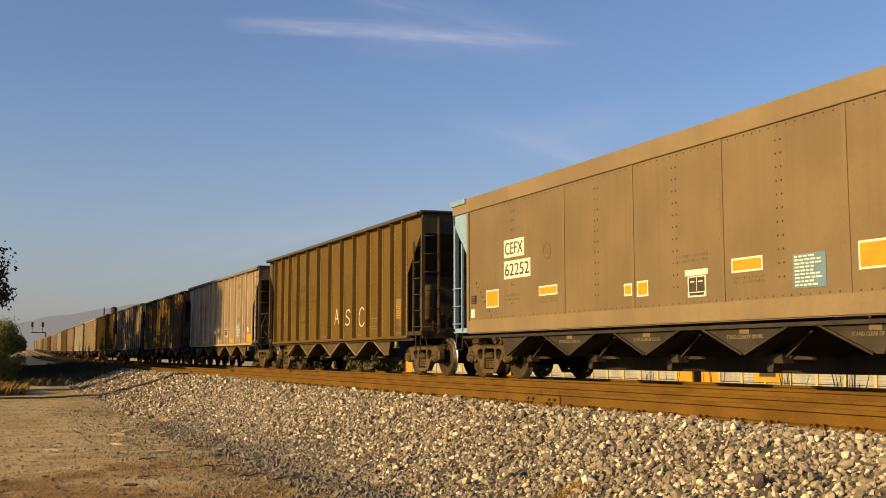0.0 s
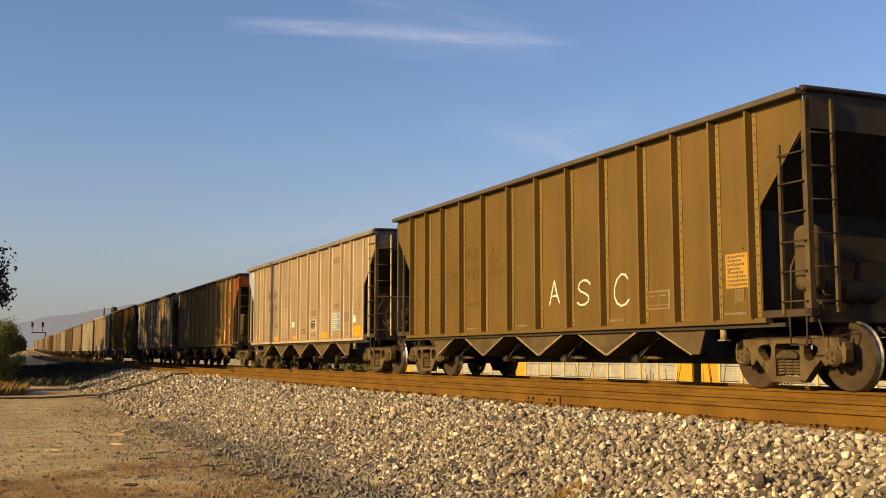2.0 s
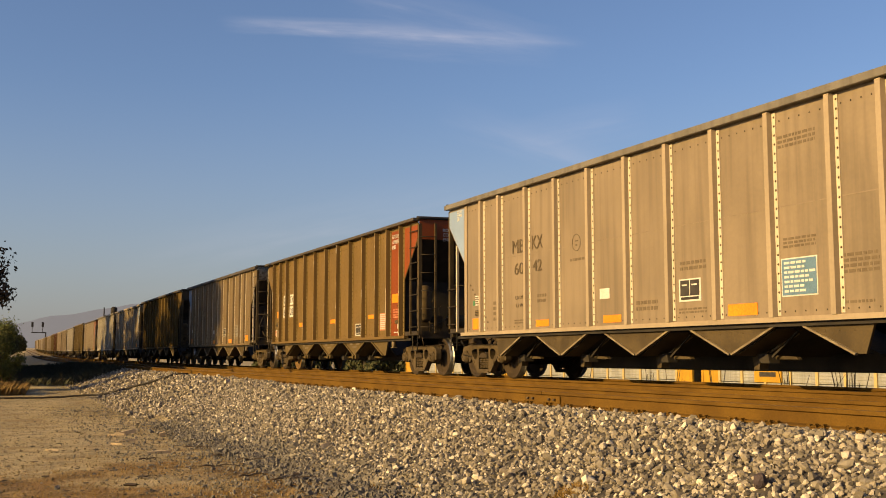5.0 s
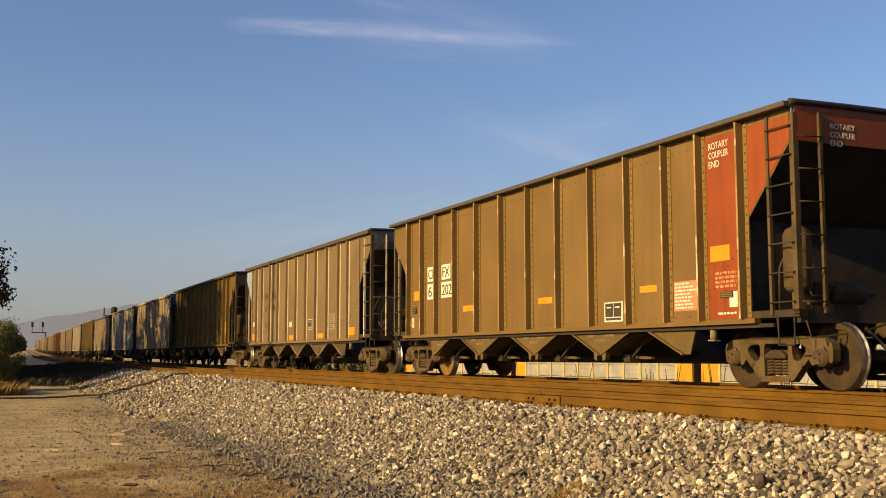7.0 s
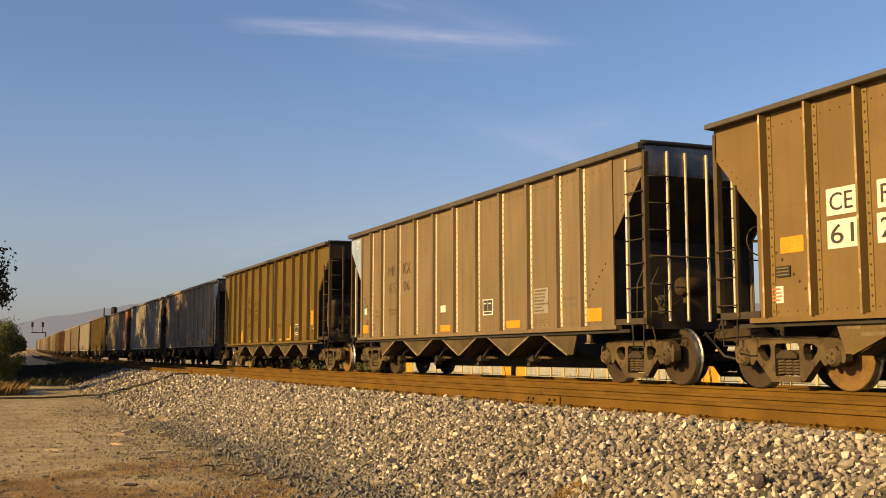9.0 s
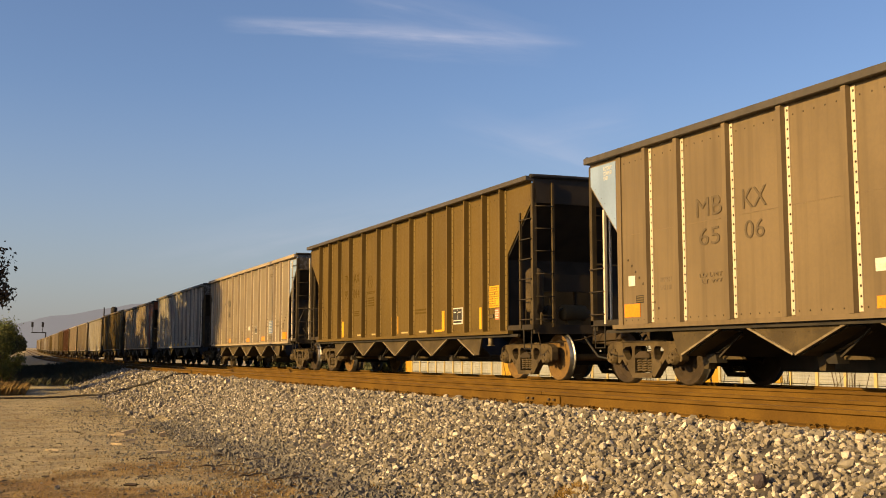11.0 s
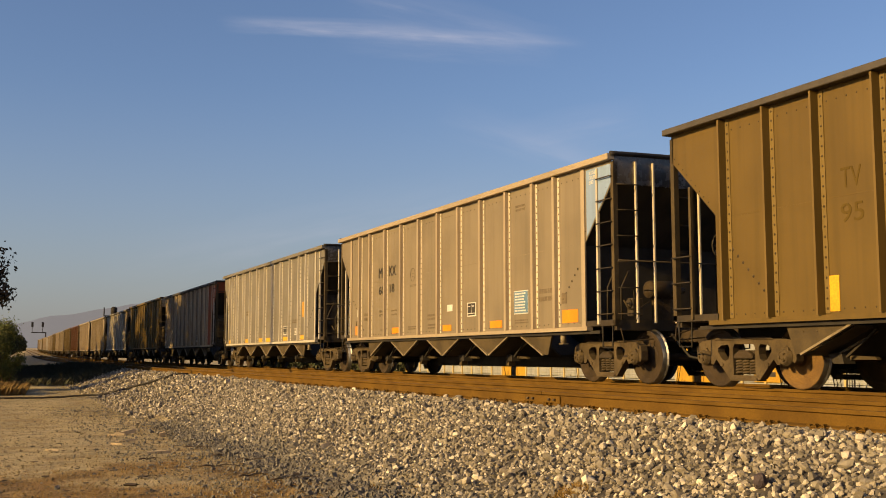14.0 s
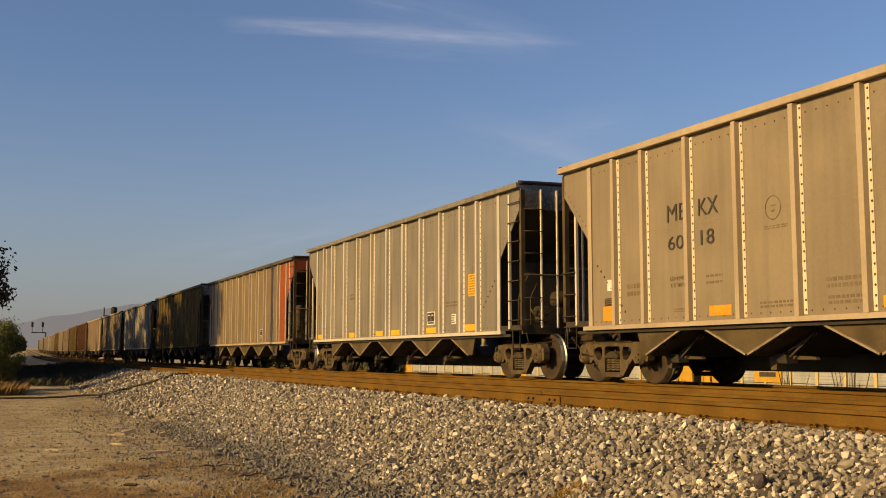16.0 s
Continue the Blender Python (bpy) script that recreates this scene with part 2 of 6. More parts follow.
BALLAST = island("ballast_stone", [(0.079, 0.067, 0.055), (0.217, 0.184, 0.140), (0.289, 0.248, 0.183), (0.132, 0.113, 0.087), (0.331, 0.279, 0.202), (0.207, 0.177, 0.135), (0.258, 0.217, 0.163), (0.496, 0.425, 0.323), (0.738, 0.646, 0.501)])
DARK_BALLAST = island("dark_ballast_stone", [(0.075, 0.069, 0.062), (0.144, 0.129, 0.110), (0.200, 0.175, 0.140), (0.106, 0.096, 0.085), (0.300, 0.260, 0.200)])
# dark colour of the shade seen in gaps between ballast stones
GAP_SHADE = surface("gap_shade", (0.075, 0.064, 0.05), (0.045, 0.038, 0.03), 0.95, 0, 3.0, 22.0, 1.0, grit=0.5)
PEBBLE = island("dirt_pebble", [(0.15, 0.11, 0.052), (0.23, 0.172, 0.09), (0.10, 0.074, 0.036), (0.27, 0.205, 0.11), (0.19, 0.142, 0.072)])
LITTER = island("leaf_litter", [(0.040, 0.026, 0.012), (0.075, 0.045, 0.018), (0.028, 0.020, 0.011), (0.110, 0.066, 0.024)])
DRY_GRASS = island("dry_grass", [(0.22, 0.125, 0.026), (0.28, 0.170, 0.042), (0.17, 0.098, 0.022), (0.32, 0.205, 0.062)])
# very dark blades that deepen the tree shade by their colour
SHADE_WEED = island("shade_weed", [(0.022, 0.026, 0.009), (0.035, 0.036, 0.012), (0.045, 0.036, 0.014), (0.028, 0.022, 0.010)])
BUSH_LEAF = island("bush_leaf", [(0.061, 0.081, 0.014), (0.101, 0.119, 0.020), (0.149, 0.149, 0.032), (0.081, 0.089, 0.019)])
GREEN_LEAF = island("green_leaf", [(0.028, 0.036, 0.008), (0.047, 0.052, 0.011), (0.061, 0.061, 0.014), (0.077, 0.055, 0.017)])
AUTUMN_LEAF = island("autumn_leaf", [(0.039, 0.028, 0.011), (0.066, 0.044, 0.019), (0.088, 0.047, 0.025), (0.039, 0.039, 0.014)])
BARK = surface("bark", (0.09, 0.065, 0.045), (0.06, 0.045, 0.03), 0.95, 0, 5.0, 30.0, 0.8)
SLAG = surface("dark_slag", (0.036, 0.027, 0.030), (0.055, 0.040, 0.042), 0.7, 0, 9.0, 60.0, 0.6)
WOOD_CHIP = surface("splintered_wood", (0.578, 0.452, 0.284), (0.473, 0.357, 0.210), 0.8, 0, 6.0, 50.0, 0.3)


# ---- mesh helpers ----
def mesh_of(name, bm, *mats):
    bmesh.ops.recalc_face_normals(bm, faces=bm.faces)
    me = bpy.data.meshes.new(name)
    bm.to_mesh(me)
    bm.free()
    for m in mats:
        me.materials.append(m)
    return me


def part(name, bm, material, parent, label="", at=None):
    """One mesh object under a thing or a part; bm is a bmesh or a finished mesh."""
    me = bm if isinstance(bm, bpy.types.Mesh) else mesh_of(name, bm, material)
    ob = new(name, me)
    ob.parent = parent
    if at is not None:
        ob.matrix_basis = at
    return tagged(ob, label)


def box(bm, x0, x1, y0, y1, z0, z1, mat=0):
    v = [bm.verts.new(p) for p in ((x0, y0, z0), (x1, y0, z0), (x1, y1, z0), (x0, y1, z0), (x0, y0, z1), (x1, y0, z1), (x1, y1, z1), (x0, y1, z1))]
    for f in ((0, 3, 2, 1), (4, 5, 6, 7), (0, 1, 5, 4), (1, 2, 6, 5), (2, 3, 7, 6), (3, 0, 4, 7)):
        bm.faces.new([v[i] for i in f]).material_index = mat


def prism(bm, pts, x0, x1, mat=0):
    """A polygon of (y, z) points, as thick as x0 to x1."""
    a = [bm.verts.new((x0, y, z)) for y, z in pts]
    b = [bm.verts.new((x1, y, z)) for y, z in pts]
    bm.faces.new(a).material_index = mat
    bm.faces.new(b[::-1]).material_index = mat
    for i in range(len(pts)):
        j = (i + 1) % len(pts)
        bm.faces.new((a[j], a[i], b[i], b[j])).material_index = mat


def beam(bm, p, q, w, h, mat=0):
    """A bar from p to q, w across and h high."""
    p, q = Vector(p), Vector(q)
    d = (q - p).normalized()
    s = d.cross(Vector((0, 0, 1)) if abs(d.z) < 0.95 else Vector((1, 0, 0))).normalized()
    u = s.cross(d)
    vs = [bm.verts.new(c + s * (w / 2 * i) + u * (h / 2 * j)) for c in (p, q) for i, j in ((-1, -1), (1, -1), (1, 1), (-1, 1))]
    for f in ((0, 3, 2, 1), (4, 5, 6, 7), (0, 1, 5, 4), (1, 2, 6, 5), (2, 3, 7, 6), (3, 0, 4, 7)):
        bm.faces.new([vs[i] for i in f]).material_index = mat


def tube(bm, pts, radii, seg=6, mat=0, smooth=True):
    """A tube through points; radii is a number or a list."""
    pts = [Vector(p) for p in pts]
    if isinstance(radii, (int, float)):
        radii = [radii] * len(pts)
    rings = []
    for i, p in enumerate(pts):
        d = (pts[min(i + 1, len(pts) - 1)] - pts[max(i - 1, 0)]).normalized()
        s = d.cross(Vector((0, 0, 1)) if abs(d.z) < 0.9 else Vector((1, 0, 0))).normalized()
        u = s.cross(d)
        rings.append([bm.verts.new(p + (s * math.cos(k * math.tau / seg) + u * math.sin(k * math.tau / seg)) * radii[i]) for k in range(seg)])
    for a, b in zip(rings, rings[1:]):
        for k in range(seg):
            f = bm.faces.new((a[k], a[(k + 1) % seg], b[(k + 1) % seg], b[k]))
            f.material_index, f.smooth = mat, smooth
    for ring in (rings[0][::-1], rings[-1]):
        bm.faces.new(ring).material_index = mat


def lathe(bm, profile, seg=24, centre=(0, 0, 0), mats=None):
    """A profile of (x, r) turned about the x axis."""
    c = Vector(centre)
    rings = [[bm.verts.new(c + Vector((x, r * math.cos(k * math.tau / seg), r * math.sin(k * math.tau / seg)))) for k in range(seg)] for x, r in profile]
    for i, (a, b) in enumerate(zip(rings, rings[1:])):
        for k in range(seg):
            f = bm.faces.new((a[k], a[(k + 1) % seg], b[(k + 1) % seg], b[k]))
            f.material_index = mats[i] if mats else 0
            f.smooth = abs(profile[i][1] - profile[i + 1][1]) < 0.02
    for ring in (rings[0][::-1], rings[-1]):
        bm.faces.new(ring)


def pierced(bm, outer, holes, x0, x1):
    """A plate of (y, z) outline with holes through it, as thick as x0 to x1."""
    loops, caps = [outer] + holes, []
    for x in (x0, x1):
        rings, edges = [], []
        for loop in loops:
            ring = [bm.verts.new((x, y, z)) for y, z in loop]
            edges += [bm.edges.new((ring[k], ring[(k + 1) % len(ring)])) for k in range(len(ring))]
            rings.append(ring)
        bmesh.ops.triangle_fill(bm, use_beauty=True, edges=edges)
        caps.append(rings)
    for a, b in zip(*caps):
        for k in range(len(a)):
            n = (k + 1) % len(a)
            bm.faces.new((a[k], a[n], b[n], b[k]))


def rivet(bm, x, y, z, r=0.013, out=-1):
    """A flat six-sided rivet head on a face that looks along x."""
    a = [bm.verts.new((x, y + r * math.cos(k * math.tau / 6), z + r * math.sin(k * math.tau / 6))) for k in range(6)]
    t = bm.verts.new((x + out * r * 0.8, y, z))
    for k in range(6):
        bm.faces.new((a[k], a[(k + 1) % 6], t))


def lettering(text, y0, y1, z0, z1, material, parent, name="lettering", x=-1.512):
    """Words on a face that looks along -x, fitted between y0, y1, z0 and z1."""
    cu = bpy.data.curves.new(name, "FONT")
    cu.body, cu.extrude, cu.resolution_u, cu.align_x = text, 0.002, 3, "LEFT"
    ob = bpy.data.objects.new(name, cu)
    scene.collection.objects.link(ob)
    me = bpy.data.meshes.new_from_object(ob.evaluated_get(bpy.context.evaluated_depsgraph_get()))
    bpy.data.objects.remove(ob)
    co = np.array([v.co for v in me.vertices])
    lo, hi = co.min(0), co.max(0)
    for v, c in zip(me.vertices, co):
        v.co = (x - c[2], y1 - (c[0] - lo[0]) / (hi[0] - lo[0]) * (y1 - y0), z0 + (c[1] - lo[1]) / (hi[1] - lo[1]) * (z1 - z0))
    me.materials.clear()
    me.materials.append(material)
    return part(name, me, material, parent)


# ---- ground and track ----
def ground_height(x, y):
    """Dirt beside the line, the ballast bank, the two tracks, and the low yard behind them."""
    x = x - bend(y)
    k = min(1.0, max(0.0, (y - 28.0) / 50.0))
    dirt = -1.02 + 0.55 * k * k * (3 - 2 * k)
    if x < 6.2:
        z = dirt + (-0.2 - dirt) * min(1.0, max(0.0, (x - 4.0) / 2.2))
    elif x < 13.8:
        z = -0.2
    elif x < 16.5:
        z = -0.2 - (x - 13.8) * 0.45
    else:
        z = -1.41 - min(1.0, (x - 16.5) / 20.0) * 2.2
    wave = noise.noise((x * 0.5, y * 0.35, 1.7)) * 0.05 + noise.noise((x * 2.1, y * 1.7, 4.2)) * 0.015
    if 5.9 < x < 14.0:
        wave *= 0.25
    if y > 400 or abs(x) > 120:
        wave *= 4
    return z + wave + rise(y)


def ground_material():
    m = bpy.data.materials.new("dirt_ground")
    m.use_nodes = True
    n, ln = m.node_tree.nodes, m.node_tree.links
    b = n["Principled BSDF"]
    b.inputs["Roughness"].default_value = 0.95
    tc = n.new("ShaderNodeTexCoord")

    def tex(scale, detail=6.0, kind="ShaderNodeTexNoise"):
        t = n.new(kind)
        t.inputs["Scale"].default_value = scale
        if kind.endswith("Noise"):
            t.inputs["Detail"].default_value = detail
        ln.new(tc.outputs["Object"], t.inputs["Vector"])
        return t

    def ramp(src, lo, hi, a=0.0, z=1.0):
        r = n.new("ShaderNodeMapRange")
        for i, v in enumerate((lo, hi, a, z)):
            r.inputs[i + 1].default_value = v
        ln.new(src, r.inputs[0])
        return r.outputs[0]

    def mixed(f, a, c, kind="MIX"):
        x = n.new("ShaderNodeMix")
        x.data_type, x.blend_type = "RGBA", kind
        ln.new(f, x.inputs[0])
        for i, v in ((6, a), (7, c)):
            if isinstance(v, tuple):
                x.inputs[i].default_value = (*v, 1)
            else:
                ln.new(v, x.inputs[i])
        return x.outputs[2]

    col = mixed(ramp(tex(0.45).outputs["Fac"], 0.38, 0.62), (0.306, 0.234, 0.108), (0.384, 0.306, 0.168))
    col = mixed(ramp(tex(1.1, 5.0).outputs["Fac"], 0.52, 0.66, 0.0, 0.55), col, (0.169, 0.098, 0.029))
    col = mixed(ramp(tex(7.0, 9.0).outputs["Fac"], 0.56, 0.68, 0.0, 0.55), col, (0.105, 0.077, 0.041))
    col = mixed(ramp(tex(38.0, 3.0).outputs["Fac"], 0.56, 0.66, 0.0, 0.7), col, (0.33, 0.262, 0.138))
    col = mixed(ramp(tex(2.3, 10.0).outputs["Fac"], 0.5, 0.62, 0.0, 0.6), col, (0.206, 0.169, 0.100))
    # worn turf: matted brown grass, thicker away from the dark line
    split = n.new("ShaderNodeSeparateXYZ")
    ln.new(tc.outputs["Object"], split.inputs[0])
    turf = n.new("ShaderNodeMath")
    turf.operation = "MULTIPLY_ADD"
    turf.inputs[1].default_value = -0.045
    ln.new(split.outputs["Y"], turf.inputs[0])
    ln.new(tex(0.75, 8.0).outputs["Fac"], turf.inputs[2])
    cover = ramp(turf.outputs[0], -0.17, -0.03, 0.0, 0.95)
    brown = mixed(ramp(tex(1.9, 4.0).outputs["Fac"], 0.38, 0.62), (0.193, 0.103, 0.021), (0.129, 0.073, 0.017))
    brown = mixed(ramp(tex(1.6, 6.0).outputs["Fac"], 0.5, 0.64), brown, (0.29, 0.19, 0.068))
    col = mixed(cover, col, brown)
    litter = ramp(tex(15.0, 4.0).outputs["Fac"], 0.62, 0.70, 0.0, 0.5)
    col = mixed(litter, col, (0.045, 0.031, 0.015))
    ln.new(col, b.inputs["Base Color"])
    bp = n.new("ShaderNodeBump")
    bp.inputs["Strength"].default_value, bp.inputs["Distance"].default_value = 1.0, 0.06
    ln.new(tex(26.0, 8.0).outputs["Fac"], bp.inputs["Height"])
    ln.new(bp.outputs[0], b.inputs["Normal"])
    return m


def build_ground():
    xs = [-3000, -1200, -500, -220, -110, -60, -40, -28, -20, -14, -10, -8, -6] + [-5 + 0.25 * i for i in range(87)] + [18, 20, 23, 27, 32, 38, 45, 55, 70, 100, 160, 260, 500, 1200, 3000]
    ys = [-3000, -900, -300, -120, -60, -30, -15, -6, 0, 3] + [4 + 0.3 * i for i in range(170)] + [56 + 2 * i for i in range(60)] + [180 + 12 * i for i in range(25)] + [520, 650, 900, 1400, 2200, 3800]
    bm = bmesh.new()
    grid = [[bm.verts.new((x, y, ground_height(x, y))) for x in xs] for y in ys]
    for r, s in zip(grid, grid[1:]):
        for i in range(len(xs) - 1):
            bm.faces.new((r[i], r[i + 1], s[i + 1], s[i])).smooth = True
    return tagged(new("ground", mesh_of("ground", bm, ground_material())), "pale dry dirt and gravel ground beside the tracks", "ground", kind="structure")


build_ground()


def build_gap_shade():
    """A dark skin under the loose ballast, painted shade for the gaps between stones."""
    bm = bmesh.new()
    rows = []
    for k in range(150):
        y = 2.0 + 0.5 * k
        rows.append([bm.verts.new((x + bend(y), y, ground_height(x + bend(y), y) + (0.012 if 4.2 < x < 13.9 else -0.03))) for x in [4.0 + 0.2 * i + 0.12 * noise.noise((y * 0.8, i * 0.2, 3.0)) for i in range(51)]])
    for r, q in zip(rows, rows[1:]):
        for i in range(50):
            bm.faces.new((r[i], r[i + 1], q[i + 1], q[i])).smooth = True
    tagged(new("ballast_bed", mesh_of("ballast_bed", bm, GAP_SHADE)), "dark sheet standing in for shade between the ballast stones", "gravel", kind="structure")


build_gap_shade()


GOLD = (1 + 5 ** 0.5) / 2
ROUND = np.array([(-1, GOLD, 0), (1, GOLD, 0), (-1, -GOLD, 0), (1, -GOLD, 0), (0, -1, GOLD), (0, 1, GOLD), (0, -1, -GOLD), (0, 1, -GOLD), (GOLD, 0, -1), (GOLD, 0, 1), (-GOLD, 0, -1), (-GOLD, 0, 1)]) * 0.5
ROUND_FACES = np.array([(0, 11, 5), (0, 5, 1), (0, 1, 7), (0, 7, 10), (0, 10, 11), (1, 5, 9), (5, 11, 4), (11, 10, 2), (10, 7, 6), (7, 1, 8), (3, 9, 4), (3, 4, 2), (3, 2, 6), (3, 6, 8), (3, 8, 9), (4, 9, 5), (2, 4, 11), (6, 2, 10), (8, 6, 7), (9, 8, 1)])
BLOCK = np.array([(x, y, z) for x in (-1, 1) for y in (-1, 1) for z in (-1, 1)]) * 0.62
BLOCK_FACES = np.array([(0, 1, 3), (0, 3, 2), (4, 6, 7), (4, 7, 5), (0, 4, 5), (0, 5, 1), (2, 3, 7), (2, 7, 6), (0, 2, 6), (0, 6, 4), (1, 5, 7), (1, 7, 3)])


def stones(name, material, label, n, place, size, flat=0.7, seed=1, blocky=True, spread=0.27):
    """Many broken stones in one mesh: place(rng) gives x, y."""
    rng = np.random.default_rng(seed)
    shape, tri = (BLOCK, BLOCK_FACES) if blocky else (ROUND, ROUND_FACES)
    c = len(shape)
    verts = np.empty((n * c, 3), np.float32)
    for i in range(n):
        x, y = place(rng)
        s = size * rng.lognormal(0, spread) * 0.5
        rough = 0.24 if blocky else 0.36
        v = (shape + rng.uniform(-rough, rough, (c, 3))) * rng.uniform(0.65, 1.2, 3)
        q = Euler(rng.uniform(0, 6.28, 3)).to_matrix()
        v = v @ np.array(q).T * s
        v[:, 2] *= flat + 0.3
        verts[i * c:i * c + c] = v + (x, y, ground_height(x, y) + s * rng.uniform(0.1, 1.15))
    faces = (tri[None] + c * np.arange(n)[:, None, None]).reshape(-1, 3)
    me = bpy.data.meshes.new(name)
    me.vertices.add(len(verts))
    me.vertices.foreach_set("co", verts.ravel())
    me.loops.add(faces.size)
    me.loops.foreach_set("vertex_index", faces.ravel().astype(np.int32))
    me.polygons.add(len(faces))
    me.polygons.foreach_set("loop_start", np.arange(0, faces.size, 3, dtype=np.int32))
    me.polygons.foreach_set("loop_total", np.full(len(faces), 3, np.int32))
    me.update(calc_edges=True)
    me.shade_flat()
    me.materials.append(material)
    return tagged(new(name, me), label, "gravel", kind="stuff")


def bank_near(rng):
    y = 4.5 + 23.0 * rng.random() ** 1.15
    return 4.1 + bend(y) + 2.65 * rng.random() ** 0.8, y


def litter_place(rng):
    y = 9.0 + 26.0 * rng.random() ** 1.5
    return -1.8 + bend(y) + 6.2 * rng.random(), y


def bank_far(rng):
    y = 26.0 + 40.0 * rng.random() ** 1.3
    return 3.6 + bend(y) + 3.3 * rng.random() ** 0.8, y


def bank_toe(rng):
    y = 7.0 + 17.0 * rng.random()
    return 3.98 + 0.012 * (y - 12) + bend(y) + rng.normal(0.0, 0.30), y


def between(rng):
    y = 6.0 + 60.0 * rng.random() ** 1.4
    while True:
        x = 7.2 + 6.3 * rng.random()
        if min(abs(x - r) for r in (7.0475, 8.5525, 10.7675, 12.2725)) > 0.13:
            return x + bend(y), y


def on_dirt(rng):
    y = 8.5 + 38.0 * rng.random() ** 1.5
    return -1.5 + bend(y) + 6.0 * rng.random(), y


stones("ballast", BALLAST, "pale crushed stone ballast banked against the rails", 33000, bank_near, 0.0425, seed=3, blocky=False, spread=0.3)
stones("ballast_beyond", BALLAST, "pale crushed stone ballast along the track further off", 13000, bank_far, 0.07, seed=4)
stones("ballast_toe", DARK_BALLAST, "dark grey gravel at the foot of the ballast", 11000, bank_toe, 0.042, seed=5)
stones("ballast_between", BALLAST, "crushed stone ballast between the rails", 5000, between, 0.05, seed=6)


def spill(rng):
    y = 9.0 + 24.0 * rng.random() ** 1.3
    return 3.05 + 0.012 * (y - 12) + bend(y) + rng.normal(0, 0.75), y


stones("gravel_spill", DARK_BALLAST, "loose grey gravel spilled over the dirt", 2200, spill, 0.032, seed=8)
stones("leaf_litter", LITTER, "dark dead leaves and twigs scattered on the dirt", 2600, litter_place, 0.034, flat=-0.12, seed=9, spread=0.5)
stones("pebbles", PEBBLE, "small pebbles scattered over the bare dirt", 12000, on_dirt, 0.018, seed=7)


def build_tufts(name, label, n, place, tall, material, seed):
    rng = np.random.default_rng(seed)
    verts, faces = [], []
    for i in range(n):
        x, y = place(rng)
        z = ground_height(x, y) - 0.01
        h, t = tall * rng.uniform(0.4, 1.0), rng.uniform(0, 6.28)
        lean = rng.uniform(-1, 1, 2) * h * 0.9
        w = 0.004 + 0.006 * rng.random()
        dx, dy = math.cos(t) * w, math.sin(t) * w
        k = len(verts)
        verts += [(x - dx, y - dy, z), (x + dx, y + dy, z), (x + lean[0] * 0.4 + dx * 0.7, y + lean[1] * 0.4 + dy * 0.7, z + h * 0.6), (x + lean[0], y + lean[1], z + h)]
        faces += [(k, k + 1, k + 2), (k, k + 2, k + 3)]
    me = bpy.data.meshes.new(name)
    me.from_pydata(verts, [], faces)
    me.materials.append(material)
    return tagged(new(name, me), label, "grass", kind="stuff")


def turf_patch(rng):
    while True:
        x, y = rng.uniform(-0.5, 4.0), 9.0 + 9.0 * rng.random() ** 1.6
        if noise.noise((x * 0.9, y * 0.6, 9.0)) + rng.normal(0, 0.12) > -0.35 + 0.075 * (y - 9.0) + 0.04 * x:
            return x, y


def verge_patch(rng):
    return min(1.75, rng.normal(0.6, 0.55)), 40.6 + 4.5 * rng.random()


def shade_patch(rng):
    y = 48.5 + 30.0 * rng.random()
    return 0.4 + 6.0 * rng.random() - max(0.0, 51.0 - y) * 0.9, y


build_tufts("grass_stubble", "short dry brown grass stubble on the dirt", 13000, turf_patch, 0.035, DRY_GRASS, 11)
build_tufts("grass_clump", "brown dry grass clump growing in the ballast", 2600, lambda rng: (rng.normal(4.72, 0.16), rng.normal(8.05, 0.10)), 0.06, DRY_GRASS, 14)
build_tufts("verge_grass", "tall dry yellow grass round the bush", 7000, verge_patch, 0.45, DRY_GRASS, 12)
# added dark blades blacken the ground where the trees' shadow falls
build_tufts("shaded_weeds", "dark green blades added to deepen the tree shade on the ground", 16000, shade_patch, 0.4, SHADE_WEED, 13)


RAIL_SHAPE = [(-0.07, -0.18), (0.07, -0.18), (0.07, -0.166), (0.012, -0.15), (0.009, -0.05), (0.034, -0.038), (0.036, -0.008), (0.028, 0.0), (-0.028, 0.0), (-0.036, -0.008), (-0.034, -0.038), (-0.009, -0.05), (-0.012, -0.15), (-0.07, -0.166)]


def rail_mesh(centre, y_from, y_to):
    bm = bmesh.new()
    rows = []
    y = y_from
    while True:
        rows.append([bm.verts.new((centre + bend(y) + a, y, b + rise(y))) for a, b in RAIL_SHAPE])
        if y >= y_to:
            break
        y = min(y_to, y + (3.0 if y < 80 else 12.0))
    n = len(RAIL_SHAPE)
    for r, s in zip(rows, rows[1:]):
        for k in range(n):
            f = bm.faces.new((r[k], r[(k + 1) % n], s[(k + 1) % n], s[k]))
            f.material_index = 1 if k == 7 else 0
    bm.faces.new(rows[0])
    bm.faces.new(rows[-1][::-1])
    return mesh_of("rail", bm, RUST, RAIL_TOP)


def tie_mesh():
    bm = bmesh.new()
    box(bm, -1.3, 1.3, -0.115, 0.115, -0.36, -0.182)
    bmesh.ops.bevel(bm, geom=bm.edges[:], offset=0.012, segments=1, affect="EDGES")
    return mesh_of("tie", bm, TIE_WOOD)


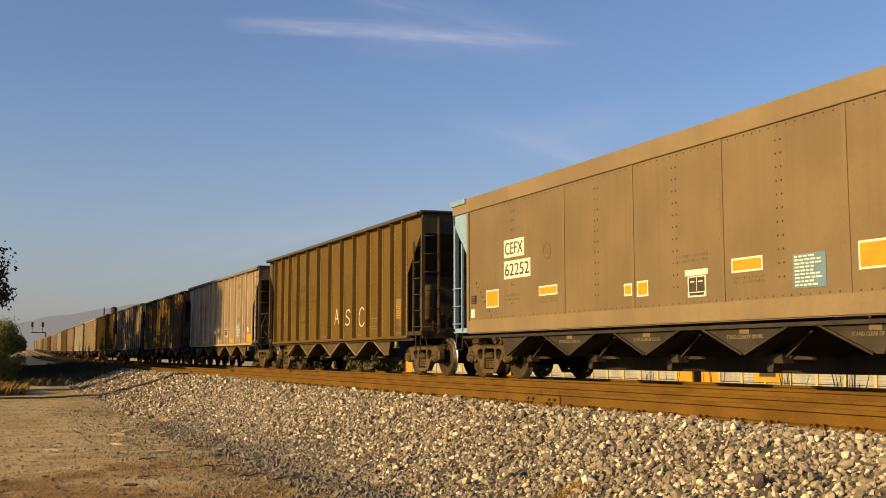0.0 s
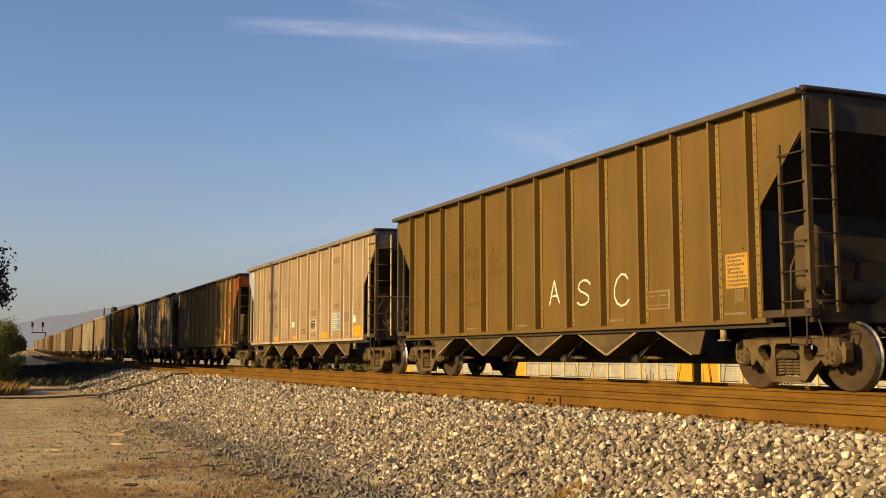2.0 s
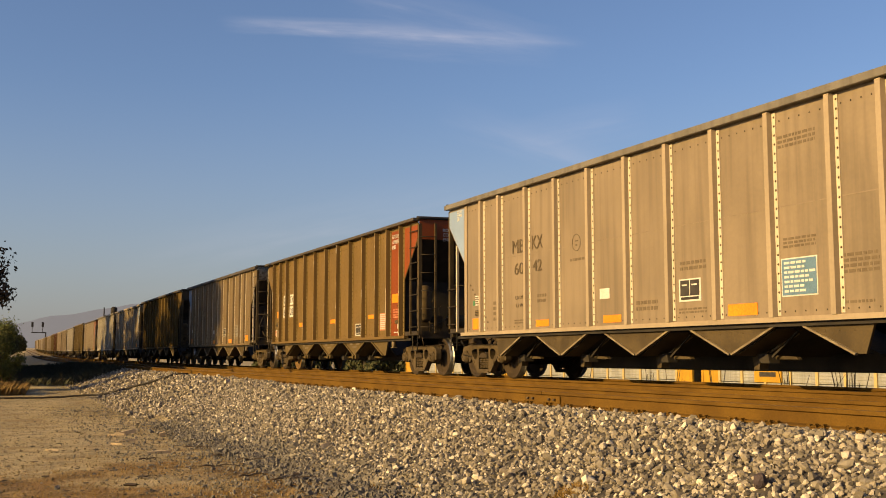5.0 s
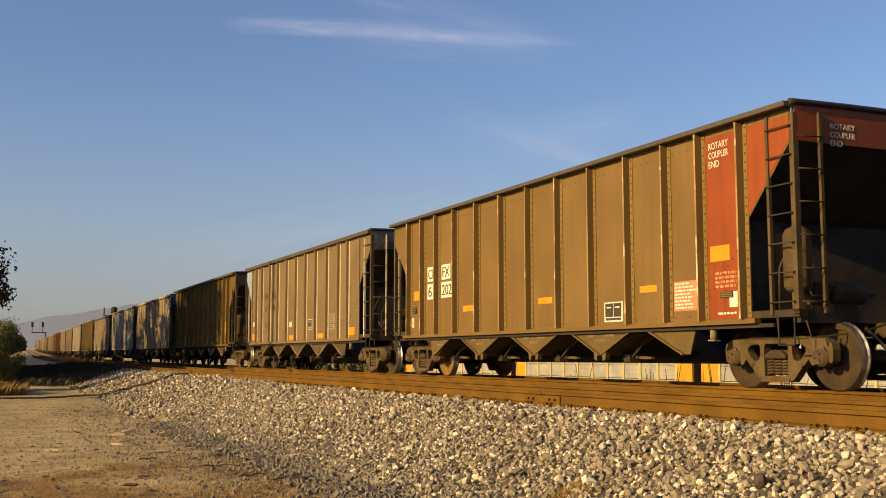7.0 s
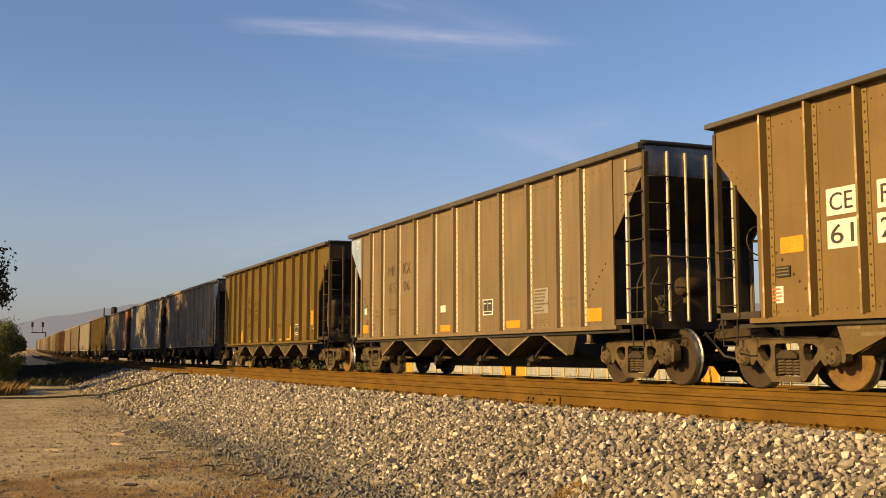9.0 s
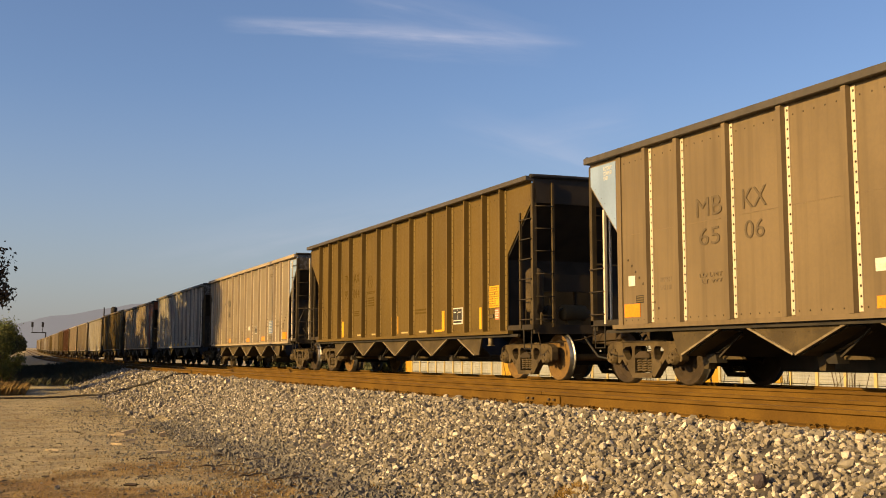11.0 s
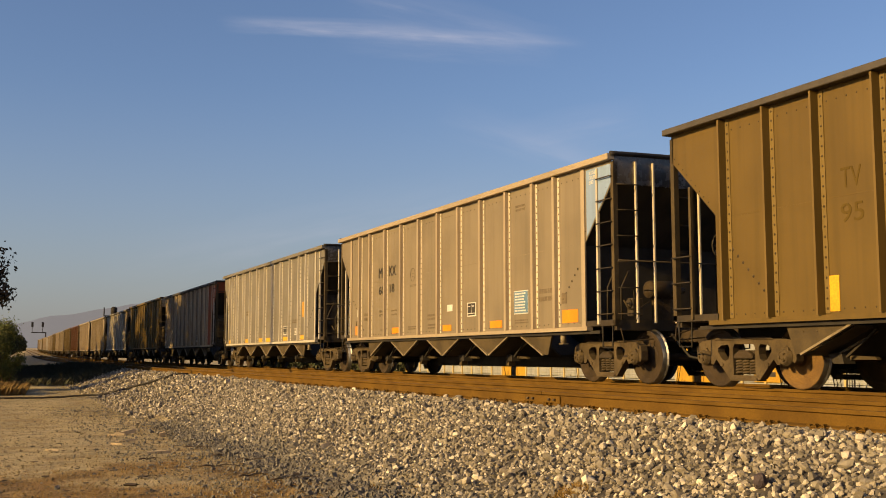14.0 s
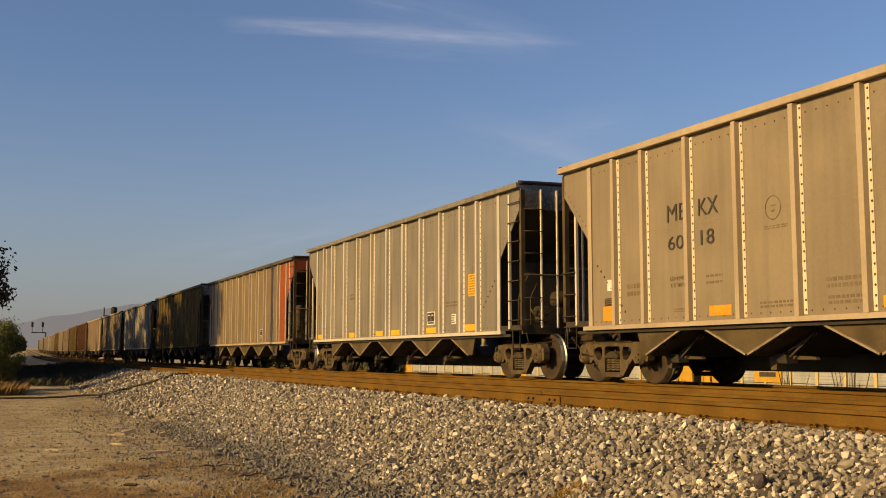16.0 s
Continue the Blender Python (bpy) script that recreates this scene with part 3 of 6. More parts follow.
def anchor_mesh():
    """A rail anchor and two spikes on a tie plate, at the rail's near foot."""
    bm = bmesh.new()
    box(bm, -0.16, 0.16, -0.09, 0.09, -0.182, -0.172)
    for y in (-0.05, 0.05):
        box(bm, -0.092, -0.068, y - 0.008, y + 0.008, -0.175, -0.148)
        box(bm, -0.105, -0.06, y - 0.013, y + 0.013, -0.15, -0.138)
    beam(bm, (-0.085, 0.14, -0.185), (-0.06, 0.165, -0.135), 0.016, 0.016)
    beam(bm, (-0.085, 0.185, -0.185), (-0.06, 0.165, -0.135), 0.016, 0.016)
    return mesh_of("tie_plate", bm, RUST)


def build_track(name, line, label, pieces):
    track = tagged(new(name), label, "railway track", kind="structure")
    for s in (-0.7525, 0.7525):
        if pieces and s < 0:
            part("rail", rail_mesh(line + s, -30, 12.42), RUST, track)
            part("rail", rail_mesh(line + s, 12.43, 640), RUST, track)
        else:
            part("rail", rail_mesh(line + s, -30, 640), RUST, track)
    tie, plate = tie_mesh(), anchor_mesh()
    y = 3.0
    rest = bmesh.new()
    while y < 230:
        m = on_track(line, y)
        if y < (62 if pieces else 30):
            part("tie", tie, TIE_WOOD, track, at=m @ pose(random.uniform(-0.06, 0.06), 0, random.uniform(-0.012, 0.0), 0, 0, random.uniform(-1.2, 1.2)))
            if pieces and y < 45:
                part("tie_plate", plate, RUST, track, at=m @ pose(-0.7525, random.uniform(-0.04, 0.04), 0))
        else:
            c = m.translation
            box(rest, c.x - 1.3, c.x + 1.3, y - 0.115, y + 0.115, c.z - 0.36, c.z - 0.182)
        y += 0.54
    tagged(part("far_ties", rest, TIE_WOOD, track), kind="stuff")
    if pieces:
        bm = bmesh.new()
        for y0, y1 in ((11.95, 12.90),):
            prism(bm, [(y0, -0.15), (y1, -0.15), (y1, -0.055), (y0, -0.055)], line - 0.7525 - 0.034, line - 0.7525 - 0.012)
            prism(bm, [(y0, -0.168), (y1, -0.168), (y1, -0.15), (y0, -0.15)], line - 0.7525 - 0.06, line - 0.7525 - 0.02)
        bar = part("joint_bar", bm, RUST, track, "rusty bolted joint bar")
        for dy in (-0.36, -0.22, 0.22, 0.36):
            bm = bmesh.new()
            lathe(bm, [(-0.035, 0.016), (0.0, 0.018)], 6, (line - 0.7525 - 0.034, 12.425 + dy, -0.1))
            part("bolt", bm, TIE_WOOD, bar)


build_track("near_track", NEAR_LINE, "rusty orange rails on dark wooden ties in ballast", True)
build_track("train_track", TRAIN_LINE, "rusty rails carrying the coal train", False)


# ---- the coal train ----
HALF = 7.4                                     # half a body's length
RIBS = (-5.45, -4.6, -3.45, -2.25, -1.1, 0.06, 1.24, 2.42, 3.58, 4.75, 5.6)
BROWN_RIBS = (-6.34, -5.52, -4.6, -3.66, -2.5, -1.35, -0.18, 1.0, 2.2, 3.32, 4.35, 5.28, 6.22)
WORN_RIBS = (-6.36, -5.42, -4.55, -3.49, -2.34, -1.18, -0.02, 1.14, 2.32, 3.46, 4.51, 5.37, 6.24)
PLATE = -1.5                                   # the near side sheet


def truck_parts():
    """Meshes of a two-axle truck, about its centre, rail level at zero."""
    d = {}
    bm = bmesh.new()
    half_rim = [(0.27, 0.11), (0.345, 0.14), (0.45, 0.25), (0.635, 0.425), (0.70, 0.345), (0.755, 0.35), (0.77, 0.55), (1.005, 0.55), (1.01, 0.40), (1.05, 0.375), (1.085, 0.41), (1.095, 0.56), (1.07, 0.65), (0.97, 0.705), (0.76, 0.725), (0.40, 0.75)]
    rim = half_rim + [(-y, z) for y, z in half_rim[::-1]]
    well = [(-0.24, 0.19), (0.24, 0.19), (0.245, 0.60), (0.21, 0.65), (-0.21, 0.65), (-0.245, 0.60)]
    eye_hole = [(0.325, 0.60), (0.36, 0.645), (0.51, 0.635), (0.59, 0.59), (0.585, 0.53), (0.49, 0.42), (0.42, 0.40), (0.355, 0.425), (0.325, 0.50)]
    pierced(bm, rim, [well, eye_hole, [(-y, z) for y, z in eye_hole]], -1.085, -0.955)
    sharp = [e for e in bm.edges if len(e.link_faces) == 2 and e.calc_face_angle(0.0) > 1.2]
    bmesh.ops.bevel(bm, geom=sharp, offset=0.012, segments=2, affect="EDGES")
    for s in (-1, 1):
        # bosses on the legs, lugs over the bearings
        lathe(bm, [(-1.10, 0.02), (-1.10, 0.032), (-1.08, 0.036)], 10, (0, s * 0.50, 0.345))
        prism(bm, [(s * 0.80, 0.55), (s * 0.98, 0.55), (s * 0.95, 0.60), (s * 0.83, 0.60)], -1.12, -0.93)
    prism(bm, [(-0.66, 0.715), (0.66, 0.715), (0.60, 0.748), (-0.60, 0.748)], -1.105, -0.94)
    prism(bm, [(-0.30, 0.108), (0.30, 0.108), (0.28, 0.15), (-0.28, 0.15)], -1.115, -0.93)
    d["side_frame"] = mesh_of("side_frame", bm, FRAME_DUST)
    bm = bmesh.new()
    for y in (-0.155, 0.0, 0.155):
        for k in range(5):
            z = 0.215 + 0.042 * k
            ring = [(-1.02 + 0.055 * math.cos(q * math.tau / 6), y + 0.062 * math.sin(q * math.tau / 6), z + 0.0055 * q) for q in range(7)]
            tube(bm, ring, 0.019, 5)
    d["spring"] = mesh_of("spring", bm, FRAME_DUST)
    bm = bmesh.new()
    box(bm, -1.03, 1.03, -0.21, 0.21, 0.43, 0.56)
    for s in (-1, 1):
        prism(bm, [(-0.21, 0.435), (0.21, 0.435), (0.21, 0.49), (0.10, 0.55), (-0.10, 0.55), (-0.21, 0.49)], s * 1.115, s * 1.02)
    box(bm, -0.35, 0.35, -0.3, 0.3, 0.5, 0.78)
    bmesh.ops.bevel(bm, geom=bm.edges[:], offset=0.015, segments=1, affect="EDGES")
    d["bolster"] = mesh_of("bolster", bm, TRUCK_SHADE)
    bm = bmesh.new()
    lathe(bm, [(-1.17, 0.02), (-1.17, 0.035), (-1.155, 0.04), (-1.155, 0.075), (-1.17, 0.08), (-1.17, 0.095), (-1.13, 0.11), (-1.10, 0.13), (-0.98, 0.135), (-0.94, 0.11)], 18)
    for k in range(3):
        q = k * math.tau / 3
        lathe(bm, [(-1.185, 0.016), (-1.15, 0.018)], 6, (0, 0.055 * math.cos(q), 0.055 * math.sin(q)))
    d["bearing"] = mesh_of("bearing", bm, FRAME_DUST)
    for key, face in (("wheelset", WHEEL_RUST), ("fresh_wheelset", WHEEL_FRESH)):
        bm = bmesh.new()
        wheel = [(-0.83, 0.05), (-0.83, 0.13), (-0.80, 0.15), (-0.765, 0.24), (-0.77, 0.37), (-0.83, 0.385), (-0.832, 0.44), (-0.825, 0.457), (-0.74, 0.462), (-0.72, 0.487), (-0.70, 0.485), (-0.692, 0.40), (-0.73, 0.37), (-0.725, 0.16), (-0.68, 0.13), (-0.68, 0.085)]
        tread = [0, 0, 0, 0, 0, 0, 0, 1, 1, 1, 0, 0, 0, 0, 0]
        lathe(bm, wheel, 30, mats=tread)
        lathe(bm, [(-x, r) for x, r in wheel], 30, mats=tread)
        lathe(bm, [(-1.0, 0.07), (1.0, 0.07)], 12)
        for s in (-1, 1):
            lathe(bm, [(s * 0.778, 0.03), (s * 0.765, 0.03)], 6, (0, 0.3, 0.05))
        d[key] = mesh_of("wheelset", bm, face, TREAD)
    bm = bmesh.new()
    for s in (-1, 1):
        box(bm, -0.95, 0.95, s * 0.36 - 0.04, s * 0.36 + 0.04, 0.30, 0.40)
    d["brake_beam"] = mesh_of("brake_beam", bm, NEAR_BLACK)
    return d


TRUCK = truck_parts()


def add_truck(car, y, fresh=()):
    truck = part("truck", TRUCK["bolster"], TRUCK_STEEL, car, "dusty cast steel truck", pose(0, y, 0))
    for turn in (0, 180):
        part("side_frame", TRUCK["side_frame"], TRUCK_STEEL, truck, at=pose(0, 0, 0, 0, 0, turn))
        tagged(part("spring_pack", TRUCK["spring"], TRUCK_STEEL, truck, at=pose(0, 0, 0, 0, 0, turn)), kind="stuff")
        for s in (-0.89, 0.89):
            part("bearing", TRUCK["bearing"], TRUCK_STEEL, truck, at=pose(0, s, 0.457, 0, 0, turn))
    for s in (-0.89, 0.89):
        key = "fresh_wheelset" if s in fresh else "wheelset"
        part("wheelset", TRUCK[key], WHEEL_RUST, truck, at=pose(0, s, 0.457))
    part("brake_beam", TRUCK["brake_beam"], NEAR_BLACK, truck)
    return truck


def hopper(label, top, side, rib, flange, ends=END_DARK, smooth=False, lead=None, trail=None, chord=None, tank=True, half=HALF, gate=GATE_PAINT, fresh=False, ribs=RIBS, deep=False, far=False, rim=0.11, ladder_top=3.8):
    """A covered-end coal hopper car; lead and trail are the paints of its end corners."""
    car = tagged(new("hopper_car"), label, "railway car", "cars of the coal train")
    chord = chord or rib
    foot, cut, low = 6.45, top - 0.53, top - 1.48
    # side sheets with cut-away ends
    for s in (-1, 1):
        bm = bmesh.new()
        e = half - 0.06
        outline = [(-e, top - 0.06), (-e, cut), (-foot - 0.02, low), (-foot - 0.02, 0.97), (foot + 0.02, 0.97), (foot + 0.02, low), (e, cut), (e, top - 0.06)]
        if smooth:
            outline = [(-e, top - 0.06), (-e, cut), (-foot - 0.02, low), (-foot - 0.02, 0.97), (6.62, 0.97), (6.62, top - 0.06)]
        prism(bm, outline, s * 1.5, s * 1.48)
        side_sheet = part("side_panel", bm, side, car)
        # seams and rivet rows of the sheet
        bm = bmesh.new()
        gaps = [-foot] + [v for v in ribs if abs(v) < 6] + [foot]
        if smooth:
            gaps = [-6.6, -4.53, -2.1, 0.2, 2.45, 6.55]
        for a, b in zip(gaps, gaps[1:]):
            n = max(3, int((b - a) / 0.17))
            for k in range(1, n):
                y = a + (b - a) * k / n
                rivet(bm, s * 1.5, y, top - (0.36 if smooth else 0.27), 0.015, s)
                rivet(bm, s * 1.5, y, 1.29 if smooth else 1.07, 0.014, s)
            if smooth:
                for k in range(11):
                    for dy in (-0.05, 0.05):
                        rivet(bm, s * 1.5, (a + b) / 2 + dy, 1.55 + 0.19 * k, 0.018, s)
        for q in (-1, 1):
            for k in range(9):
                rivet(bm, s * 1.5, q * (foot - 0.25 - 0.105 * k), low - 0.45 - 0.105 * k, 0.026, s)
                rivet(bm, s * 1.5, q * (half - 0.12 - 0.1 * k), cut + 0.06 - 0.1 * k, 0.014, s)
        tagged(part("riveting", bm, RIVET, car), kind="stuff")
        if not smooth:
            bm = bmesh.new()
            prism(bm, [(-foot, 2.50), (foot, 2.50), (foot, 2.512), (-foot, 2.512)], s * 1.503, s * 1.5)
            part("weld_seam", bm, side, car)
    # ribs: a pressed post and a riveted flange
    bm = bmesh.new()
    z0, z1 = 1.0, top - rim - 0.01
    if smooth:
        box(bm, -1.511, -1.5, -0.035, 0.035, 1.26, top - 0.3)
        for k in range(16):
            rivet(bm, -1.5, 0.07, 1.3 + (top - 1.75) * k / 15, 0.012)
        rib_mesh = mesh_of("rib", bm, rib)
        places = (-4.53, -2.1, 0.2, 2.45)
    else:
        w, q = (0.030, 0.125) if deep else (0.055, 0.085)
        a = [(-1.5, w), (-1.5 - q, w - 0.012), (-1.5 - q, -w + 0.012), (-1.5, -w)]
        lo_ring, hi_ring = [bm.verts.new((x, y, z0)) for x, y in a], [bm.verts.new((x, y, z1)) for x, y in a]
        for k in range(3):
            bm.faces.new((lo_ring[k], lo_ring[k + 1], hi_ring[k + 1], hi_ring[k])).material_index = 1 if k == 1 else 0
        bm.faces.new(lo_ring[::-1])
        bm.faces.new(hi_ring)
        # deep ribs: lighter sunlit colour on the front face, sheet colour on the sides
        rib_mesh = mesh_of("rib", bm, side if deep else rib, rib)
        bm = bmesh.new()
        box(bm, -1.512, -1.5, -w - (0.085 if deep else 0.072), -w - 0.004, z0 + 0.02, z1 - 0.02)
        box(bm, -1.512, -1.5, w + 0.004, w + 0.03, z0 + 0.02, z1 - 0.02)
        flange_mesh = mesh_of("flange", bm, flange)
        bm = bmesh.new()
        for k in range(22):
            rivet(bm, -1.512, -w - 0.045, z0 + 0.08 + (z1 - z0 - 0.16) * k / 21, 0.019)
        rivet_mesh = mesh_of("riveting", bm, RIVET)
        places = ribs
    for y in places:
        for turn in (0, 180):
            at = pose(0, y, 0, 0, 0, turn)
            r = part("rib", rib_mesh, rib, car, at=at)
            if not smooth and not (far and turn):
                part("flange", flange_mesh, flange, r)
                if not far:
                    tagged(part("riveting", rivet_mesh, RIVET, r), kind="stuff")
    # chords and sills
    high = 0.31 if smooth else rim
    for s in (-1, 1):
        bm = bmesh.new()
        prism(bm, [(-half, top - high), (half, top - high), (half, top), (-half, top)], s * 1.53 if smooth else s * (1.655 if deep else 1.615), s * 1.46)
        bmesh.ops.bevel(bm, geom=bm.edges[:], offset=0.009, segments=1, affect="EDGES")
        part("top_chord", bm, chord, car)
        bm = bmesh.new()
        if smooth:
            box(bm, min(s * 1.525, s * 1.45), max(s * 1.525, s * 1.45), -6.6, 6.62, 0.99, 1.26)
        else:
            box(bm, min(s * 1.57, s * 1.45), max(s * 1.57, s * 1.45), -6.6, 6.6, 0.93, 1.0)
        part("side_sill", bm, chord if smooth else side if deep else rib, car)
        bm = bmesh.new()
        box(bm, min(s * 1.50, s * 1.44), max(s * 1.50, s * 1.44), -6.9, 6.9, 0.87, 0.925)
        part("sill_angle", bm, NEAR_BLACK, car)
    # the ends
    for s, paint_here in ((-1, lead), (1, trail)):
        e = s * half
        corner = paint_here or side
        bm = bmesh.new()
        box(bm, -1.47, 1.47, min(e, e - s * 0.05), max(e, e - s * 0.05), cut, top - 0.02)
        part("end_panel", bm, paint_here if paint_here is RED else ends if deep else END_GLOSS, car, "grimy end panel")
        # slope sheet and bulkhead are coloured near black for the end's shade
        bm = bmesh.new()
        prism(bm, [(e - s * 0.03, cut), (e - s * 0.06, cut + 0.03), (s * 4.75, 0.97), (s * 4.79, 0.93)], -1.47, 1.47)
        part("slope_sheet", bm, NEAR_BLACK, car)
        bm = bmesh.new()
        tube(bm, [(x, e, top + 0.0 + 0.02 * (1 - (x / 1.5) ** 2)) for x in (-1.55, -1.45, -1.2, -0.6, 0, 0.6, 1.2, 1.45, 1.55)], 0.045, 6)
        part("end_cap", bm, CYAN if paint_here is CYAN else BLACK, car, "end cap rail")
        if paint_here:
            # painted corner sheets over the side
            for q in (-1, 1):
                bm = bmesh.new()
                if paint_here is RED:
                    prism(bm, [(s * 5.52, top - 0.17), (s * (half - 0.07), top - 0.17), (s * (half - 0.07), cut + 0.03), (s * 6.47, low + 0.03), (s * 6.47, 1.01), (s * 5.52, 1.01)], q * 1.506, q * 1.5)
                elif smooth:
                    prism(bm, [(s * 6.62, top - 0.32), (s * (half - 0.02), top - 0.32), (s * (half - 0.02), cut + 0.03), (s * 6.62, low + 0.15)], q * 1.5, q * 1.48)
                else:
                    prism(bm, [(s * 6.53, top - 0.17), (s * (half - 0.07), top - 0.17), (s * (half - 0.07), cut + 0.03), (s * 6.53, low + 0.1)], q * 1.506, q * 1.5)
                part("corner_panel", bm, paint_here, car, "painted corner panel")
                if smooth:
                    bm = bmesh.new()
                    prism(bm, [(s * 6.68, top - 0.10), (s * (half + 0.06), top - 0.10), (s * (half + 0.06), top + 0.012), (s * 6.68, top + 0.012)], q * 1.56, q * 1.40)
                    part("corner_cap", bm, paint_here, car, "painted corner cap")
        post_paint = paint_here if paint_here in (CYAN,) else GATE_PAINT if deep else rib
        for q in (-1, 1):
            x = q * 1.5
            bm = bmesh.new()
            box(bm, min(x, x - q * 0.09), max(x, x - q * 0.09), min(e, e - s * 0.085), max(e, e - s * 0.085), 1.02, top - 0.14)
            for k in range(14):
                rivet(bm, x, e - s * 0.042, 1.2 + (top - 1.6) * k / 13, 0.013, q)
            part("corner_post", bm, post_paint if deep or smooth else GATE_PAINT, car)
            bm = bmesh.new()
            if smooth or deep:
                box(bm, min(x, x + q * 0.03), max(x, x + q * 0.03), s * 6.59 - 0.05, s * 6.59 + 0.05, 1.0, top - 0.32 if s > 0 else low)
            else:
                box(bm, min(x, x + q * 0.025), max(x, x + q * 0.025), s * 6.42 - 0.062, s * 6.42 + 0.062, 1.0, top - 0.12)
            for k in range(13):
                rivet(bm, x + q * 0.025, s * (6.42 if not deep and not smooth else foot), 1.1 + (low - 1.15) * k / 12, 0.013, q)
            if deep:
                bm.free()
            else:
                part("end_post", bm, rib if not smooth else chord, car)
            # ladders: tall at one end of each side, short at the other
            tall = (s * q) > 0
            yi = s * (half - 0.50)
            bm = bmesh.new()
            hi = ladder_top if tall else (cut - 0.45)
            box(bm, min(x + q * 0.03, x - q * 0.02), max(x + q * 0.03, x - q * 0.02), yi - 0.025, yi + 0.025, 1.03, hi)
            ladder = part("ladder", bm, post_paint if deep or smooth else flange, car)
            z = 1.2
            rungs = bmesh.new()
            while z < (ladder_top + 0.02 if tall else 2.3):
                bm = bmesh.new() if not far else rungs
                tube(bm, [(x - q * 0.01, yi, z), (x + q * 0.045, yi, z), (x + q * 0.045, e - s * 0.05, z), (x - q * 0.01, e - s * 0.05, z)], 0.012, 5)
                if not far:
                    part("rung", bm, END_DARK if post_paint is not CYAN else CYAN, ladder)
                z += 0.40
            if far:
                tagged(part("rung_set", rungs, END_DARK, ladder), kind="stuff")
            bm = bmesh.new()
            box(bm, min(x, x - q * 0.14), max(x, x - q * 0.14), min(s * foot, e), max(s * foot, e), 1.0, 1.1)
            part("end_step", bm, post_paint if paint_here is CYAN else ends, car)
            bm = bmesh.new()
            tube(bm, [(x - q * 0.02, e - s * 0.1, 1.0), (x - q * 0.02, e - s * 0.12, 0.62), (x - q * 0.02, e - s * 0.42, 0.62), (x - q * 0.02, e - s * 0.44, 1.0)], 0.016, 5)
            part("stirrup", bm, NEAR_BLACK, car)
        # uprights on the end, with rungs across one bay
        for x in (-1.05, 1.05) if deep else (-1.05, -0.68, -0.24, 0.30, 1.05):
            bm = bmesh.new()
            w = 0.025 if deep else 0.014
            box(bm, x - w, x + w, min(e, e + s * 0.045), max(e, e + s * 0.045), 1.05, top - 0.12)
            # the pale flange colour stands in for sun catching thin uprights
            part("end_upright", bm, GATE_PAINT if deep else flange, car)
        for k in range(6):
            bm = bmesh.new()
            z = 1.2 + 0.45 * k
            tube(bm, [(-1.45, e + s * 0.03, z), (-1.05, e + s * 0.07, z)], 0.012, 5)
            part("grab_bar", bm, END_DARK, car)
        if not deep:
            bm = bmesh.new()
            tube(bm, [(-1.45, e + s * 0.05, 2.12), (1.45, e + s * 0.05, 2.12)], 0.013, 5)
            part("hand_rail", bm, END_DARK, car)
        if deep and s < 0 and not lead:
            bm = bmesh.new()
            box(bm, -1.15, 0.75, -6.92, -6.86, 1.80, 2.16)
            for x in (-0.9, -0.1, 0.7):
                box(bm, x - 0.03, x + 0.03, -6.86, -6.80, 1.04, 2.1)
            part("cross_beam", bm, END_DARK, car)
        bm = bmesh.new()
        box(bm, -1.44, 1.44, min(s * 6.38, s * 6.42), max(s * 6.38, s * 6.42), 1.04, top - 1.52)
        part("bulkhead", bm, NEAR_BLACK, car)
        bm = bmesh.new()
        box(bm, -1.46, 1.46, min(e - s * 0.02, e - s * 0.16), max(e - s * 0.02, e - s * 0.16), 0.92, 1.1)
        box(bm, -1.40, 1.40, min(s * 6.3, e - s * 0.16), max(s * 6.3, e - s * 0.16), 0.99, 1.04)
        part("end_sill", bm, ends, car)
        # coupler with its knuckle and the air hose
        bm = bmesh.new()
        box(bm, -0.11, 0.11, min(e - s * 0.1, e + s * 0.55), max(e - s * 0.1, e + s * 0.55), 0.72, 0.93)
        prism(bm, [(e + s * 0.5, 0.68), (e + s * 0.86, 0.70), (e + s * 0.86, 0.95), (e + s * 0.5, 0.97)], -0.17, 0.12)
        bmesh.ops.bevel(bm, geom=bm.edges[:], offset=0.02, segments=1, affect="EDGES")
        part("coupler", bm, TRUCK_STEEL, car, "rusty knuckle coupler")
        bm = bmesh.new()
        tube(bm, [(-0.33, e, 0.86), (-0.34, e + s * 0.2, 0.70), (-0.3, e + s * 0.45, 0.47), (-0.22, e + s * 0.7, 0.42), (-0.12, e + s * 0.86, 0.5)], 0.025, 6)
        part("air_hose", bm, BLACK, car)
        bm = bmesh.new()
        tube(bm, [(-1.42, e + s * 0.04, 0.95), (-1.40, e + s * 0.1, 0.72), (-0.5, e + s * 0.12, 0.80), (-0.1, e + s * 0.35, 0.96)], 0.012, 5)
        part("cut_lever", bm, TRUCK_STEEL, car)
        if s < 0:
            bm = bmesh.new()
            tube(bm, [(-1.42, -5.52, 0.71), (-1.42, -5.52, 0.9)], 0.055, 10)
            box(bm, -1.47, -1.36, -5.60, -5.44, 0.695, 0.715)
            part("bracket", bm, GATE_EDGE, car)
    # brake gear on the leading end
    if tank:
        bm = bmesh.new()
        tube(bm, [(-1.22, -7.10, z) for z in (1.34, 1.37, 1.43, 2.14, 2.21, 2.25)], [0.08, 0.155, 0.19, 0.19, 0.155, 0.08], 16)
        box(bm, -1.3, -1.14, -7.14, -7.06, 1.04, 1.36)
        part("air_reservoir", bm, FRAME_DUST, car, "dusty air reservoir")
    bm = bmesh.new()
    drum = 1.36 if deep else 1.66
